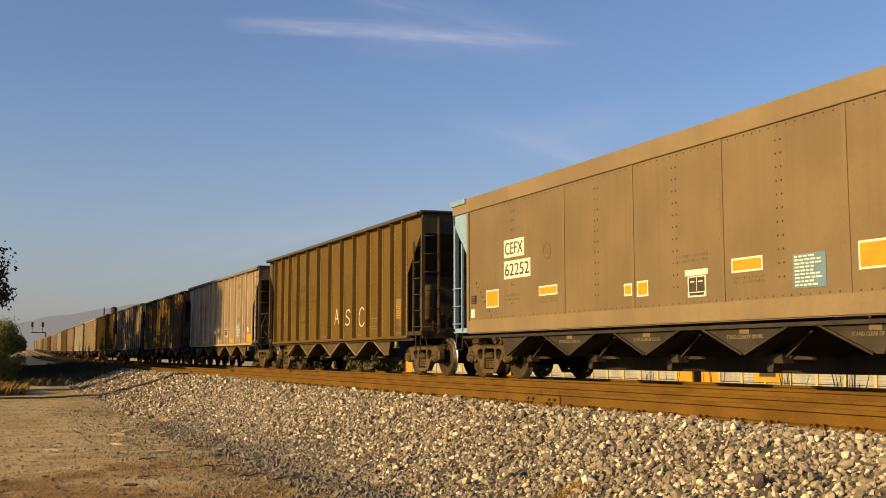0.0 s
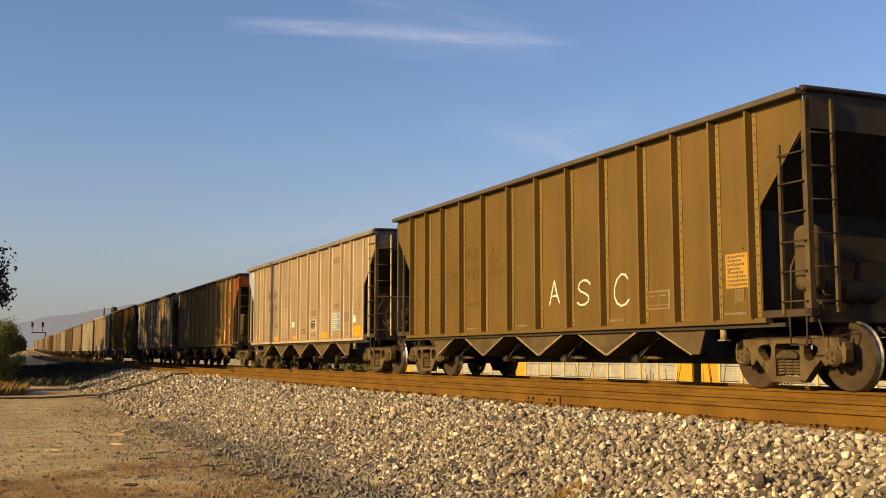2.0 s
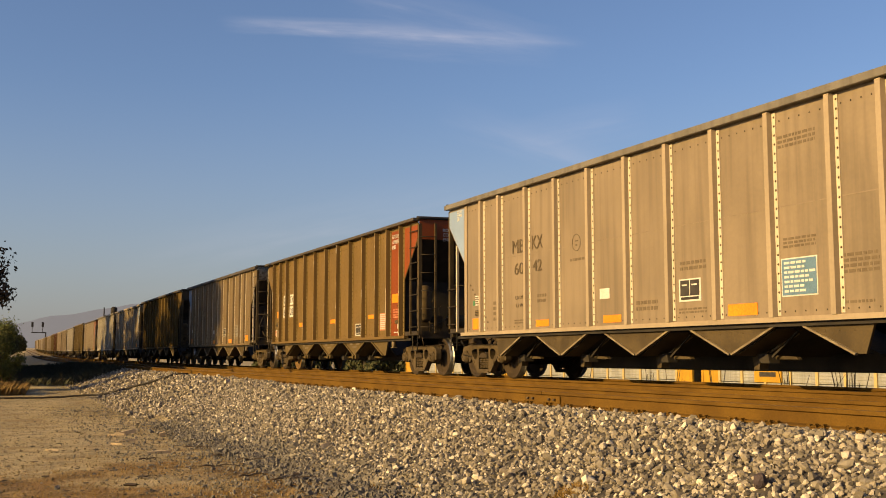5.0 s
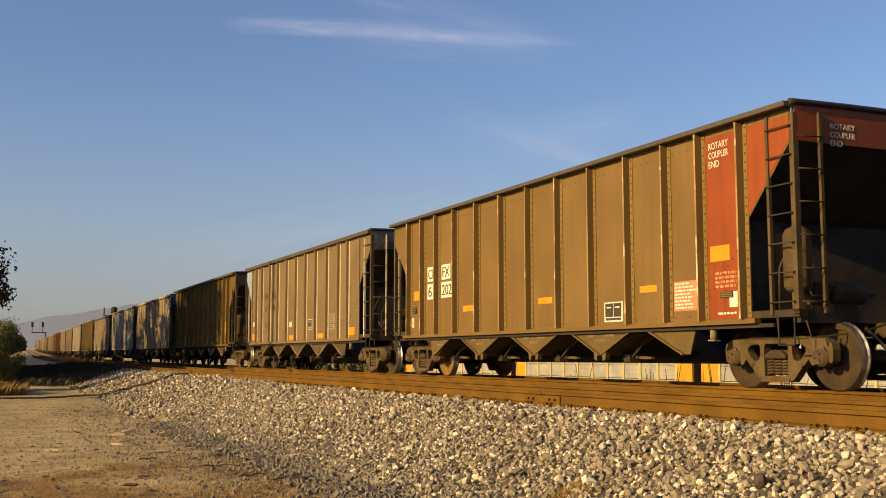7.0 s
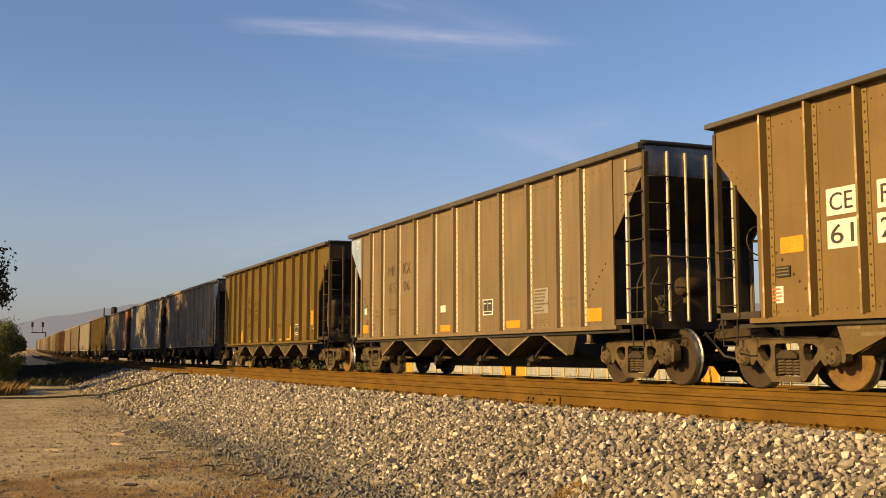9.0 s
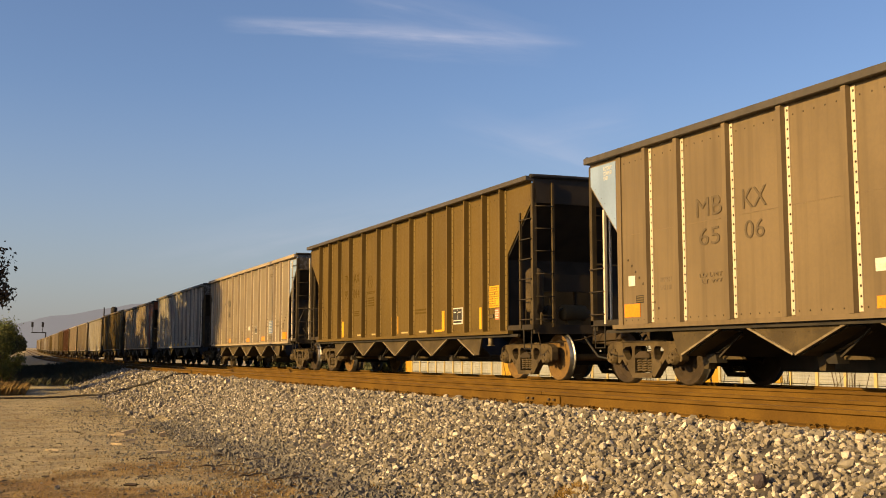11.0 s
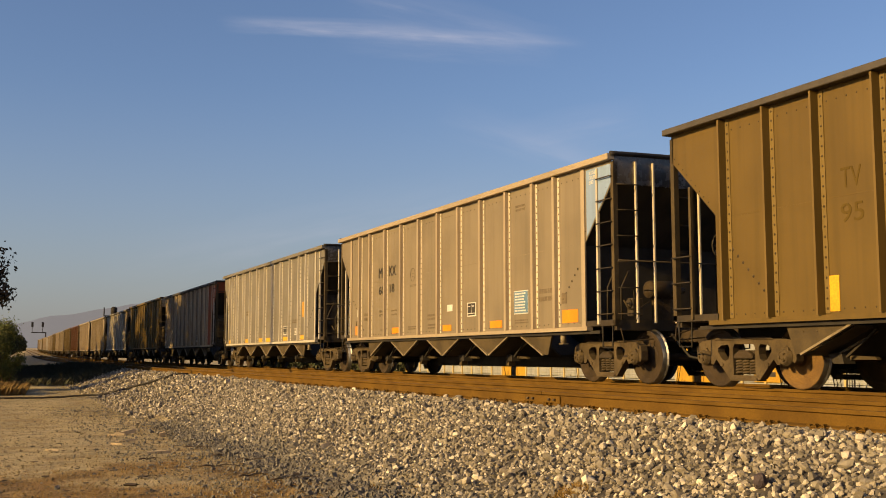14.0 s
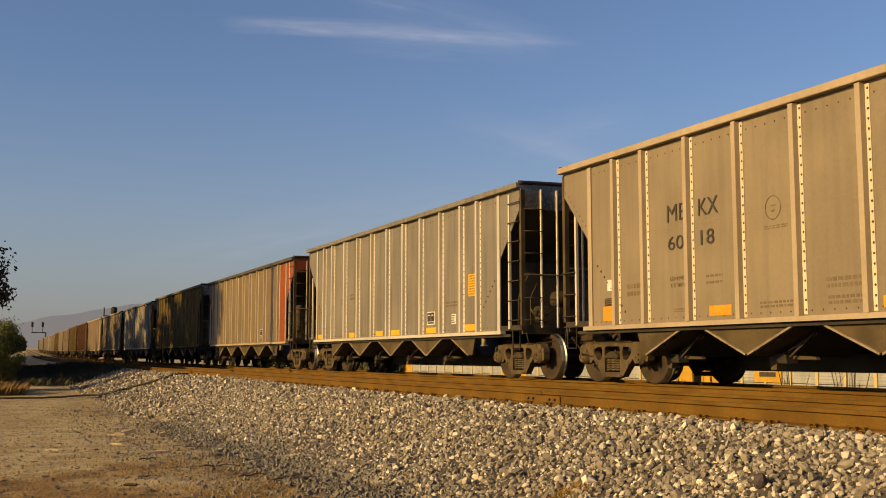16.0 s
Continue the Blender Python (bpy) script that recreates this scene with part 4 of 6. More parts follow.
    tube(bm, [(x, -7.0, drum) for x in (-0.58, -0.54, -0.5, 0.0, 0.04, 0.25)], [0.06, 0.15, 0.165, 0.165, 0.09, 0.05], 14)
    box(bm, -0.42, -0.1, -7.06, -6.94, 1.04, drum - 0.12)
    part("brake_cylinder", bm, GATE_PAINT if deep else TRUCK_STEEL, car)
    bm = bmesh.new()
    box(bm, -0.95, -0.72, -7.12, -6.94, 1.18, 1.5)
    lathe(bm, [(-1.0, 0.05), (-1.0, 0.08), (-0.94, 0.09)], 10, (0, -7.03, 1.4))
    bmesh.ops.bevel(bm, geom=bm.edges[:], offset=0.015, segments=1, affect="EDGES")
    part("control_valve", bm, END_DARK, car)
    for k in range(3):
        bm = bmesh.new()
        tube(bm, [(-1.2 + 0.3 * k, -6.7, 1.1), (-1.2 + 0.28 * k, -6.72, 1.7), (-1.0 + 0.2 * k, -6.8, 2.2 - 0.2 * k)], 0.018, 5)
        part("brake_pipe", bm, END_DARK, car)
    bm = bmesh.new()
    tube(bm, [(-0.55, -7.08, 1.45), (-0.9, -7.2, 1.28), (-1.12, -7.25, 1.3), (-1.2, -7.22, 1.45)], 0.016, 5)
    part("brake_pipe", bm, GATE_PAINT, car)
    bm = bmesh.new()
    ring = [(0.75 + 0.25 * math.cos(k * math.tau / 18), -half - 0.12, 2.45 + 0.25 * math.sin(k * math.tau / 18)) for k in range(19)]
    tube(bm, ring, 0.013, 5)
    beam(bm, (0.5, -half - 0.12, 2.45), (1.0, -half - 0.12, 2.45), 0.02, 0.02)
    beam(bm, (0.75, -half - 0.12, 2.2), (0.75, -half - 0.12, 2.7), 0.02, 0.02)
    beam(bm, (0.75, -half, 2.45), (0.75, -half - 0.13, 2.45), 0.04, 0.04)
    part("brake_wheel", bm, END_DARK, car)
    keel = 0.34 if deep else 0.195 if smooth else 0.225
    # under the body: centre sill, door beam, hoods and gates; near-black steel deepens the shade here
    bm = bmesh.new()
    box(bm, -0.32, 0.32, -half + 0.1, half - 0.1, 0.74, 1.04)
    box(bm, 0.5, 0.95, -4.85, 4.85, keel, 0.5)
    part("centre_sill", bm, NEAR_BLACK, car)
    tips = (-4.85, -2.45, -0.05, 2.38, 4.85)
    for a, b in zip(tips, tips[1:]):
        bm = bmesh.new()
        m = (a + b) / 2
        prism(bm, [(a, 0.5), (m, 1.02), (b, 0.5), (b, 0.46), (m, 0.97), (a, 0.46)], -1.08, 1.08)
        part("hopper_hood", bm, NEAR_BLACK, car)
    for y in tips:
        for q in (-1, 1):
            x0, x1 = q * 1.44, q * 1.40
            if y == tips[0]:
                shape = [(-3.92, 0.88), (-4.83, 0.50), (-4.97, 0.50), (-5.12, 0.88)]
            elif y == tips[-1]:
                shape = [(5.12, 0.88), (4.97, 0.50), (4.83, 0.50), (3.92, 0.88)]
            else:
                shape = [(y - 0.94, 0.88), (y + 0.94, 0.88), (y + 0.03, 0.50), (y - 0.03, 0.50)]
            bm = bmesh.new()
            prism(bm, shape, x0, x1)
            for dy in (-0.25, 0.0, 0.25):
                rivet(bm, x0, (-4.55 if y == tips[0] else 4.55 if y == tips[-1] else y) + dy, 0.80, 0.016, q)
            if gate is GATE_TAN and y != tips[0] and y != tips[-1]:
                for d in (-1, 1):
                    prism(bm, [(y + d * 0.06, 0.53), (y + d * 0.20, 0.58), (y + d * 0.18, 0.42), (y + d * 0.10, 0.39)], q * 1.47, q * 1.38)
            g = part("gate_plate", bm, gate, car)
            for s in (-1, 1):
                if (far and q > 0) or (y == tips[0] and s < 0) or (y == tips[-1] and s > 0):
                    continue
                bm = bmesh.new()
                beam(bm, (x0 + q * 0.02, y + s * 0.92, 0.875), (x0 + q * 0.02, y + s * 0.02, 0.495), 0.05, 0.03)
                part("gate_edge", bm, NEAR_BLACK if smooth else gate if gate is GATE_TAN else GATE_EDGE, g)
            if y > tips[0]:
                bm = bmesh.new()
                beam(bm, (q * 1.06, y - 0.42, 0.46), (q * 1.06, y - 0.95, 0.82), 0.03, 0.03)
                prism(bm, [(y - 0.12, 0.50), (y - 0.22, 0.37), (y - 0.40, 0.37), (y - 0.36, 0.52)], q * 1.10, q * 0.9)
                part("gate_door", bm, NEAR_BLACK, car)
                # the chute's under-sheet, its bright inner flange and the door pan
                bm = bmesh.new()
                prism(bm, [(y - 0.90, 0.862), (y - 0.04, 0.498), (y - 0.04, 0.476), (y - 0.90, 0.84)], q * 1.395, q * 0.92)
                chute = part("chute_sheet", bm, gate, car)
                if far:
                    continue
                bm = bmesh.new()
                beam(bm, (q * 0.915, y - 0.80, 0.80), (q * 0.915, y - 0.13, 0.505), 0.03, 0.045)
                part("chute_flange", bm, GATE_PAINT if smooth else GATE_EDGE, chute)
                bm = bmesh.new()
                prism(bm, [(y + 0.05, 0.492), (y - 0.12, 0.492), (y - 0.80, 0.462), (y - 0.84, 0.425), (y + 0.05, 0.425)], q * 0.97, q * 0.90)
                part("door_pan", bm, gate, chute)
                if not deep:
                    bm = bmesh.new()
                    prism(bm, [(y + 0.06, 0.49), (y - 0.13, 0.49), (y - 0.09, keel + 0.05), (y + 0.02, keel + 0.05)], q * 1.02, q * 0.86)
                    part("spout", bm, gate, chute)
    add_truck(car, -6.46, (0.89, -0.89) if fresh and not lead else ())
    add_truck(car, 6.42, (-0.89,) if fresh else ())
    return car


def sign(car, name, rect, material, bars=None, bar_material=None, border=None, rows=4, off=0.004, rim=0.032):
    """A painted plate on the near side, with rows of unreadable writing as plain bars."""
    y0, y1, z0, z1 = rect
    bm = bmesh.new()
    if border:
        box(bm, PLATE - off - 0.004, PLATE, y0, y1, z0, z1)
        ob = part(name, bm, border, car)
        my, mz = rim, rim
        y0, y1, z0, z1 = y0 + my, y1 - my, z0 + mz, z1 - mz
        bm = bmesh.new()
        box(bm, PLATE - off - 0.009, PLATE - off - 0.004, y0, y1, z0, z1)
        part("field", bm, material, ob)
    else:
        box(bm, PLATE - off - 0.004, PLATE, y0, y1, z0, z1)
        ob = part(name, bm, material, car)
    if bars:
        bm = bmesh.new()
        step = (z1 - z0) / (rows + 0.6)
        for k in range(rows):
            z = z1 - step * (k + 0.75)
            w = (y1 - y0) * random.uniform(0.62, 0.86)
            y = y1 - (y1 - y0) * 0.07
            while y > y1 - w:
                d = (y1 - y0) * random.uniform(0.07, 0.18)
                box(bm, PLATE - off - 0.013, PLATE - off - 0.003, max(y - d, y0), y, z - step * 0.25, z + step * 0.25)
                y -= d + (y1 - y0) * 0.035
        tagged(part("writing", bm, bar_material or LABEL_WHITE, ob), kind="stuff")
    return ob


def stencil(car, rect, material=LABEL_FAINT, rows=2, off=0.004):
    """Small faded lines of writing, straight on the paint."""
    y0, y1, z0, z1 = rect
    bm = bmesh.new()
    step = (z1 - z0) / rows
    for k in range(rows):
        z = z1 - step * (k + 0.5)
        y = y1
        while y > y0:
            d = random.uniform(0.03, 0.11)
            box(bm, PLATE - off, PLATE, max(y0, y - d), y, z - step * 0.3, z + step * 0.3)
            y -= d + 0.025
    return tagged(part("stencil", bm, material, car), kind="stuff")


def test_label(car, y0, y1, z0, z1, pale=LABEL_WHITE):
    """The black consolidated label in its white frame."""
    ob = sign(car, "test_label", (y0, y1, z0, z1), pale)
    bm = bmesh.new()
    w, h = y1 - y0, z1 - z0
    for a, b in ((0.07, 0.48), (0.52, 0.93)):
        box(bm, PLATE - 0.013, PLATE - 0.004, y0 + w * a, y0 + w * b, z0 + h * 0.25, z0 + h * 0.94)
    box(bm, PLATE - 0.013, PLATE - 0.004, y0 + w * 0.1, y0 + w * 0.9, z0 + h * 0.08, z0 + h * 0.2)
    field = part("field", bm, LABEL_BLACK if pale is LABEL_WHITE else BROWN, ob)
    bm = bmesh.new()
    box(bm, PLATE - 0.017, PLATE - 0.012, y0 + w * 0.16, y0 + w * 0.4, z0 + h * 0.7, z0 + h * 0.76)
    box(bm, PLATE - 0.017, PLATE - 0.012, y0 + w * 0.62, y0 + w * 0.84, z0 + h * 0.7, z0 + h * 0.76)
    part("writing", bm, pale, ob)
    return field


def ring_mark(car, y, z, r, material=LABEL_FAINT):
    bm = bmesh.new()
    tube(bm, [(PLATE - 0.004, y + r * math.cos(k * math.tau / 20), z + r * 1.1 * math.sin(k * math.tau / 20)) for k in range(21)], 0.006, 4)
    box(bm, PLATE - 0.006, PLATE, y - 0.03, y + 0.03, z - 0.06, z - 0.03)
    box(bm, PLATE - 0.006, PLATE, y - 0.05, y + 0.05, z + 0.02, z + 0.04)
    part("ring_mark", bm, material, car)


def grille(car, y0, y1, z0, z1):
    bm = bmesh.new()
    box(bm, PLATE - 0.02, PLATE, y0, y1, z0, z1)
    g = part("card_holder", bm, NEAR_BLACK, car)
    bm = bmesh.new()
    for k in range(3):
        z = z0 + (z1 - z0) * (0.2 + 0.3 * k)
        box(bm, PLATE - 0.026, PLATE - 0.018, y0 + 0.02, y1 - 0.02, z - 0.008, z + 0.008)
    part("slot", bm, OLIVE_RIB, g)


def rotary_mark(car, y0=6.64, y1=6.90):
    """The white words on a corner panel."""
    for k, text in enumerate(("ROTARY", "COUPLER", "END")):
        lettering(text, y0 if k < 2 else (y0 + y1) / 2, y1, 3.72 - 0.085 * k, 3.785 - 0.085 * k, LABEL_WHITE, car, "rotary_mark", x=-1.508)


def shop_tags(car):
    """A card holder and a small red tag near the trailing end."""
    grille(car, 5.72, 5.96, 1.35, 1.47)
    sign(car, "red_tag", (4.70, 4.85, 1.30, 1.43), TAG_RED)


TRAIN = []                                      # (car, place of its centre at the start)

# the smooth-sided tan car with a pale cyan end
car = hopper("tan smooth-sided coal hopper car with a cyan end", 4.0, SMOOTH_TAN, SMOOTH_TAN, SMOOTH_BAND, smooth=True, trail=CYAN, chord=SMOOTH_BAND, gate=NEAR_BLACK)
TRAIN.append((car, 14.4))
for text, r in (("CEFX", (4.00, 4.87, 2.50, 2.87)), ("62252", (3.74, 4.87, 2.06, 2.43))):
    sign(car, "number_board", r, LABEL_WHITE)
    lettering(text, r[0] + 0.05, r[1] - 0.05, r[2] + 0.06, r[3] - 0.06, LABEL_BLACK, car)
sign(car, "reflector_patch", (5.13, 5.71, 1.50, 1.88), ORANGE, border=LABEL_WHITE)
for r in ((2.70, 3.41, 1.64, 1.83), (0.24, 0.48, 1.48, 1.69), (-0.22, 0.10, 1.45, 1.71), (-2.95, -2.29, 1.67, 1.88), (-5.5, -4.69, 1.54, 1.90)):
    sign(car, "reflector_patch", r, ORANGE, border=LABEL_WHITE)
test_label(car, -1.70, -1.26, 1.37, 1.69)
sign(car, "white_tag", (-1.75, -1.20, 1.70, 1.79), LABEL_WHITE, off=0.008)
sign(car, "blue_sign", (-4.14, -3.54, 1.37, 1.83), LABEL_BLUE, True, rows=9)
ring_mark(car, 3.08, 2.5, 0.14)
for r in ((4.2, 4.95, 1.6, 1.75), (2.75, 3.4, 1.5, 1.6), (-2.95, -2.3, 1.5, 1.62), (-1.75, -0.9, 1.9, 2.05), (-0.9, 0.1, 1.08, 1.18)):
    stencil(car, r)
grille(car, 6.2, 6.42, 1.62, 1.8)
sign(car, "white_tag", (6.28, 6.46, 1.32, 1.5), LABEL_WHITE)
for y in (-4.85, -2.45, -0.05, 2.38):
    lettering("STAND CLEAR OF DOORS", y - 0.38, y + 0.38, 0.72, 0.775, GATE_EDGE, car, "door_warning", -1.443)
    bm = bmesh.new()
    box(bm, -1.446, -1.44, y - 0.10, y + 0.10, 0.79, 0.86)
    part("gate_tag", bm, LABEL_FAINT, car)

# the brown car with chalked letters
car = hopper("brown ribbed coal hopper car with white chalked letters", 4.05, BROWN, LIT_BROWN_RIB, FLANGE_BROWN, chord=DARK_CHORD, deep=True, rim=0.085, ribs=BROWN_RIBS, ladder_top=3.36)
TRAIN.append((car, 31.08))
CHALK_A = [[(0.02, 0.0), (0.22, 0.42), (0.47, 1.0), (0.62, 0.55), (0.93, 0.03)], [(0.18, 0.33), (0.5, 0.36), (0.80, 0.32)]]
CHALK_S = [[(0.97, 0.80), (0.80, 0.96), (0.50, 1.0), (0.24, 0.90), (0.14, 0.72), (0.28, 0.57), (0.60, 0.47), (0.86, 0.33), (0.84, 0.14), (0.60, 0.02), (0.28, 0.01), (0.03, 0.13)]]
CHALK_C = [[(0.95, 0.82), (0.78, 0.97), (0.52, 1.0), (0.25, 0.86), (0.07, 0.58), (0.06, 0.32), (0.22, 0.10), (0.50, 0.0), (0.80, 0.05), (1.0, 0.20)]]


def chalked(car, strokes, y0, y1, z0, z1):
    """A letter drawn by a shaky chalk line of uneven width."""
    bm = bmesh.new()
    for line in strokes:
        pts = [(PLATE - 0.002, y1 - u * (y1 - y0), z0 + v * (z1 - z0)) for u, v in line]
        fine_pts = []
        for a, b in zip(pts, pts[1:]):
            fine_pts += [Vector(a).lerp(Vector(b), k / 4) for k in range(4)]
        fine_pts.append(Vector(pts[-1]))
        tube(bm, fine_pts, [0.021 + random.uniform(-0.006, 0.005) for _ in fine_pts], 6)
    for v in bm.verts:
        v.co.x = PLATE - 0.002 + (v.co.x - PLATE + 0.002) * 0.2
    part("chalk_letter", bm, LABEL_WHITE, car)


for strokes, r in ((CHALK_A, (-0.95, -0.53, 1.44, 1.92)), (CHALK_S, (-2.01, -1.52, 1.39, 1.84)), (CHALK_C, (-3.21, -2.74, 1.32, 1.86))):
    chalked(car, strokes, *r)
sign(car, "yellow_placard", (-6.22, -5.71, 1.45, 1.95), FADED_YELLOW, True, SMOOTH_TAN, rows=8)
sign(car, "pink_tag", (-6.1, -5.9, 1.24, 1.43), OLIVE_RIB, True, LABEL_FAINT)
test_label(car, -4.35, -3.72, 1.22, 1.52, SMOOTH_BAND)
for text, r in (("AX", (2.55, 3.15, 2.6, 2.86)), ("993", (2.52, 3.2, 2.14, 2.4)), ("95", (3.62, 4.0, 2.14, 2.4))):
    lettering(text, *r, FADED_BROWN, car, x=-1.504)
for r in ((1.4, 2.0, 2.22, 2.28), (2.5, 3.1, 1.56, 1.66)):
    stencil(car, r, FADED_BROWN, 2)
ring_mark(car, 1.75, 2.6, 0.15, FADED_BROWN)
for y in (-5.9, -2.8, 0.6, 2.9):
    sign(car, "reflector_strip", (y - 0.25, y + 0.25, 1.06, 1.10), LABEL_FAINT)

# the tan ribbed car
car = hopper("tan ribbed coal hopper car with a blue sign", 3.97, TAN, TAN_RIB, FLANGE, chord=GREY, trail=PALE_BLUE, tank=False)
TRAIN.append((car, 47.5))
sign(car, "white_tag", (0.64, 0.95, 1.47, 1.65), LABEL_WHITE)
test_label(car, -1.86, -1.32, 1.31, 1.66)
sign(car, "blue_sign", (-4.27, -3.60, 1.27, 1.79), LABEL_BLUE, True, rows=7, border=LABEL_WHITE, rim=0.018)
sign(car, "white_tag", (-5.79, -5.58, 1.45, 1.65), LABEL_WHITE)
for r in ((-6.26, -5.6, 1.05, 1.35), (-3.1, -2.47, 1.05, 1.22), (0.3, 0.85, 1.05, 1.18), (2.75, 3.25, 1.05, 1.18), (5.6, 6.1, 1.06, 1.3)):
    sign(car, "reflector_patch", r, ORANGE)
for text, r in (("MB", (3.72, 4.2, 2.56, 2.83)), ("KX", (2.96, 3.38, 2.58, 2.84)), ("60", (3.74, 4.12, 2.12, 2.36)), ("42", (3.0, 3.36, 2.14, 2.36))):
    lettering(text, *r, FADED_DARK, car)
lettering("LD LMT", 3.7, 4.08, 1.62, 1.69, FADED_DARK, car)
lettering("LT WT", 3.7, 4.06, 1.46, 1.53, FADED_DARK, car)
for r, n in (((-4.25, -3.65, 1.92, 2.08), 3), ((-5.3, -4.7, 1.5, 1.78), 4), ((-5.2, -4.7, 1.12, 1.18), 1), ((-2.0, -1.3, 1.12, 1.22), 2), ((-2.0, -1.35, 1.78, 1.95), 2), ((-0.75, -0.15, 1.2, 1.4), 2), ((2.85, 3.2, 1.5, 1.7), 2), ((3.75, 4.15, 1.12, 1.22), 2), ((4.75, 5.1, 1.2, 1.65), 4), ((-4.3, -3.6, 3.3, 3.5), 3), ((1.45, 1.95, 2.2, 2.28), 1)):
    stencil(car, r, rows=n)
ring_mark(car, 1.72, 2.55, 0.14)
sign(car, "white_tag", (5.77, 5.97, 1.58, 1.79), LABEL_WHITE, True, LABEL_FAINT)
sign(car, "green_tag", (5.985, 6.08, 1.58, 1.69), TAG_GREEN)
rotary_mark(car)
shop_tags(car)

# the olive car with a red rotary end
car = hopper("olive brown ribbed coal hopper car with a red end", 3.92, OLIVE, LIT_WORN_RIB, FLANGE_BROWN, chord=DARK_CHORD, lead=RED, fresh=True, deep=True, gate=GATE_TAN, rim=0.075, ribs=WORN_RIBS)
TRAIN.append((car, 64.1))
for k, text in enumerate(("ROTARY", "COUPLER", "END")):
    lettering(text, -6.07 if k < 2 else -5.86, -5.62, 3.56 - 0.14 * k, 3.66 - 0.14 * k, LABEL_WHITE, car)
for k, text in enumerate(("ROTARY", "COUPLER", "END")):
    word = lettering(text, 0.38 if k < 2 else 0.62, 0.84, 3.60 - 0.12 * k, 3.68 - 0.12 * k, LABEL_WHITE, car, "rotary_mark", x=-7.405)
    word.matrix_basis = pose(0, 0, 0, 0, 0, 90)
sign(car, "reflector_patch", (-6.04, -5.60, 1.87, 2.10), ORANGE, off=0.008)
sign(car, "orange_placard", (-5.28, -4.68, 1.17, 1.63), LABEL_PINK, True, rows=8)
sign(car, "white_tag", (-6.19, -6.01, 1.18, 1.41), LABEL_WHITE, off=0.008)
for r in ((2.60, 3.11, 1.47, 1.60), (-0.88, -0.33, 1.48, 1.60), (-4.23, -3.76, 1.51, 1.62), (5.57, 6.01, 1.86, 2.08)):
    sign(car, "reflector_patch", r, ORANGE)
stencil(car, (-6.17, -5.7, 1.46, 1.72), LABEL_PINK, 4, 0.01)
stencil(car, (-6.15, -5.75, 1.07, 1.12), LABEL_WHITE, 1, 0.01)
grille(car, -6.1, -5.82, 1.32, 1.41)
test_label(car, -3.25, -2.68, 1.06, 1.40)
for text, r in (("CE", (4.64, 5.14, 2.27, 2.62)), ("FX", (3.8, 4.30, 2.27, 2.62)), ("61", (4.64, 5.14, 1.84, 2.21)), ("202", (3.68, 4.32, 1.84, 2.21))):
    sign(car, "number_board", r, LABEL_WHITE)
    lettering(text, r[0] + 0.05, r[1] - 0.06, r[2] + 0.06, r[3] - 0.06, LABEL_BLACK, car)
for y in (-2.45, -0.05, 2.38, 4.5):
    for k, (a, b, z) in enumerate(((-0.2, 0.18, 0.745), (0.12, 0.42, 0.835), (-0.45, -0.2, 0.83))):
        bm = bmesh.new()
        box(bm, -1.446, -1.44, y - b, y - a, z - 0.024, z + 0.024)
        part("gate_tag", bm, LABEL_FAINT, car)
grille(car, 5.83, 6.1, 1.54, 1.69)
sign(car, "white_tag", (5.98, 6.2, 1.19, 1.42), LABEL_WHITE, True, LABEL_PINK)

# the grey-tan car
car = hopper("grey-tan ribbed coal hopper car with a white corner", 4.01, GREY_TAN, GREY_TAN, FLANGE, chord=DARK_CHORD, trail=PALE_BLUE, tank=False)
TRAIN.append((car, 80.66))
sign(car, "white_tag", (0.61, 0.90, 1.50, 1.66), LABEL_WHITE)
test_label(car, -1.84, -1.36, 1.35, 1.69)
sign(car, "faded_sign", (-4.2, -3.62, 1.30, 1.79), FADED_BLUE, True, LABEL_FAINT, rows=7)
for r in ((-6.06, -5.56, 1.09, 1.32), (-3.04, -2.46, 1.05, 1.20), (0.35, 0.90, 1.05, 1.20), (5.87, 6.32, 1.12, 1.34)):
    sign(car, "reflector_patch", r, ORANGE)
for text, r in (("MB", (3.74, 4.34, 2.58, 2.86)), ("KX", (2.78, 3.28, 2.58, 2.86)), ("65", (3.80, 4.28, 2.14, 2.40)), ("06", (2.84, 3.25, 2.14, 2.40))):
    lettering(text, r[0], r[1], r[2], r[3], FADED_DARK, car)
rotary_mark(car)
shop_tags(car)
lettering("LD LMT", 3.76, 4.3, 1.66, 1.72, LABEL_FAINT, car)
lettering("LT WT", 3.76, 4.24, 1.56, 1.62, LABEL_FAINT, car)
sign(car, "white_tag", (6.0, 6.19, 1.64, 1.81), LABEL_WHITE)
for r in ((-5.3, -4.7, 1.35, 1.6), (-4.2, -3.6, 1.1, 1.2), (5.0, 5.3, 1.5, 1.75)):
    stencil(car, r)

# the ochre car with yellow strips
car = hopper("ochre brown ribbed coal hopper car with yellow strips", 4.05, OCHRE, LIT_OCHRE_RIB, FLANGE_BROWN, chord=DARK_CHORD, half=7.55, fresh=True, deep=True, rim=0.095, ribs=BROWN_RIBS, ladder_top=3.36)
TRAIN.append((car, 97.7))
for r in ((4.07, 4.25, 1.04, 1.50), (-0.33, -0.19, 1.05, 1.51), (-3.28, -3.13, 1.06, 1.53), (-5.25, -5.14, 1.06, 1.53), (-3.13, -2.7, 1.05, 1.10)):
    sign(car, "yellow_strip", r, YELLOW)
test_label(car, -4.28, -3.74, 1.20, 1.57)
sign(car, "yellow_placard", (-6.13, -5.62, 1.50, 1.96), YELLOW, True, FADED_YELLOW, rows=9)
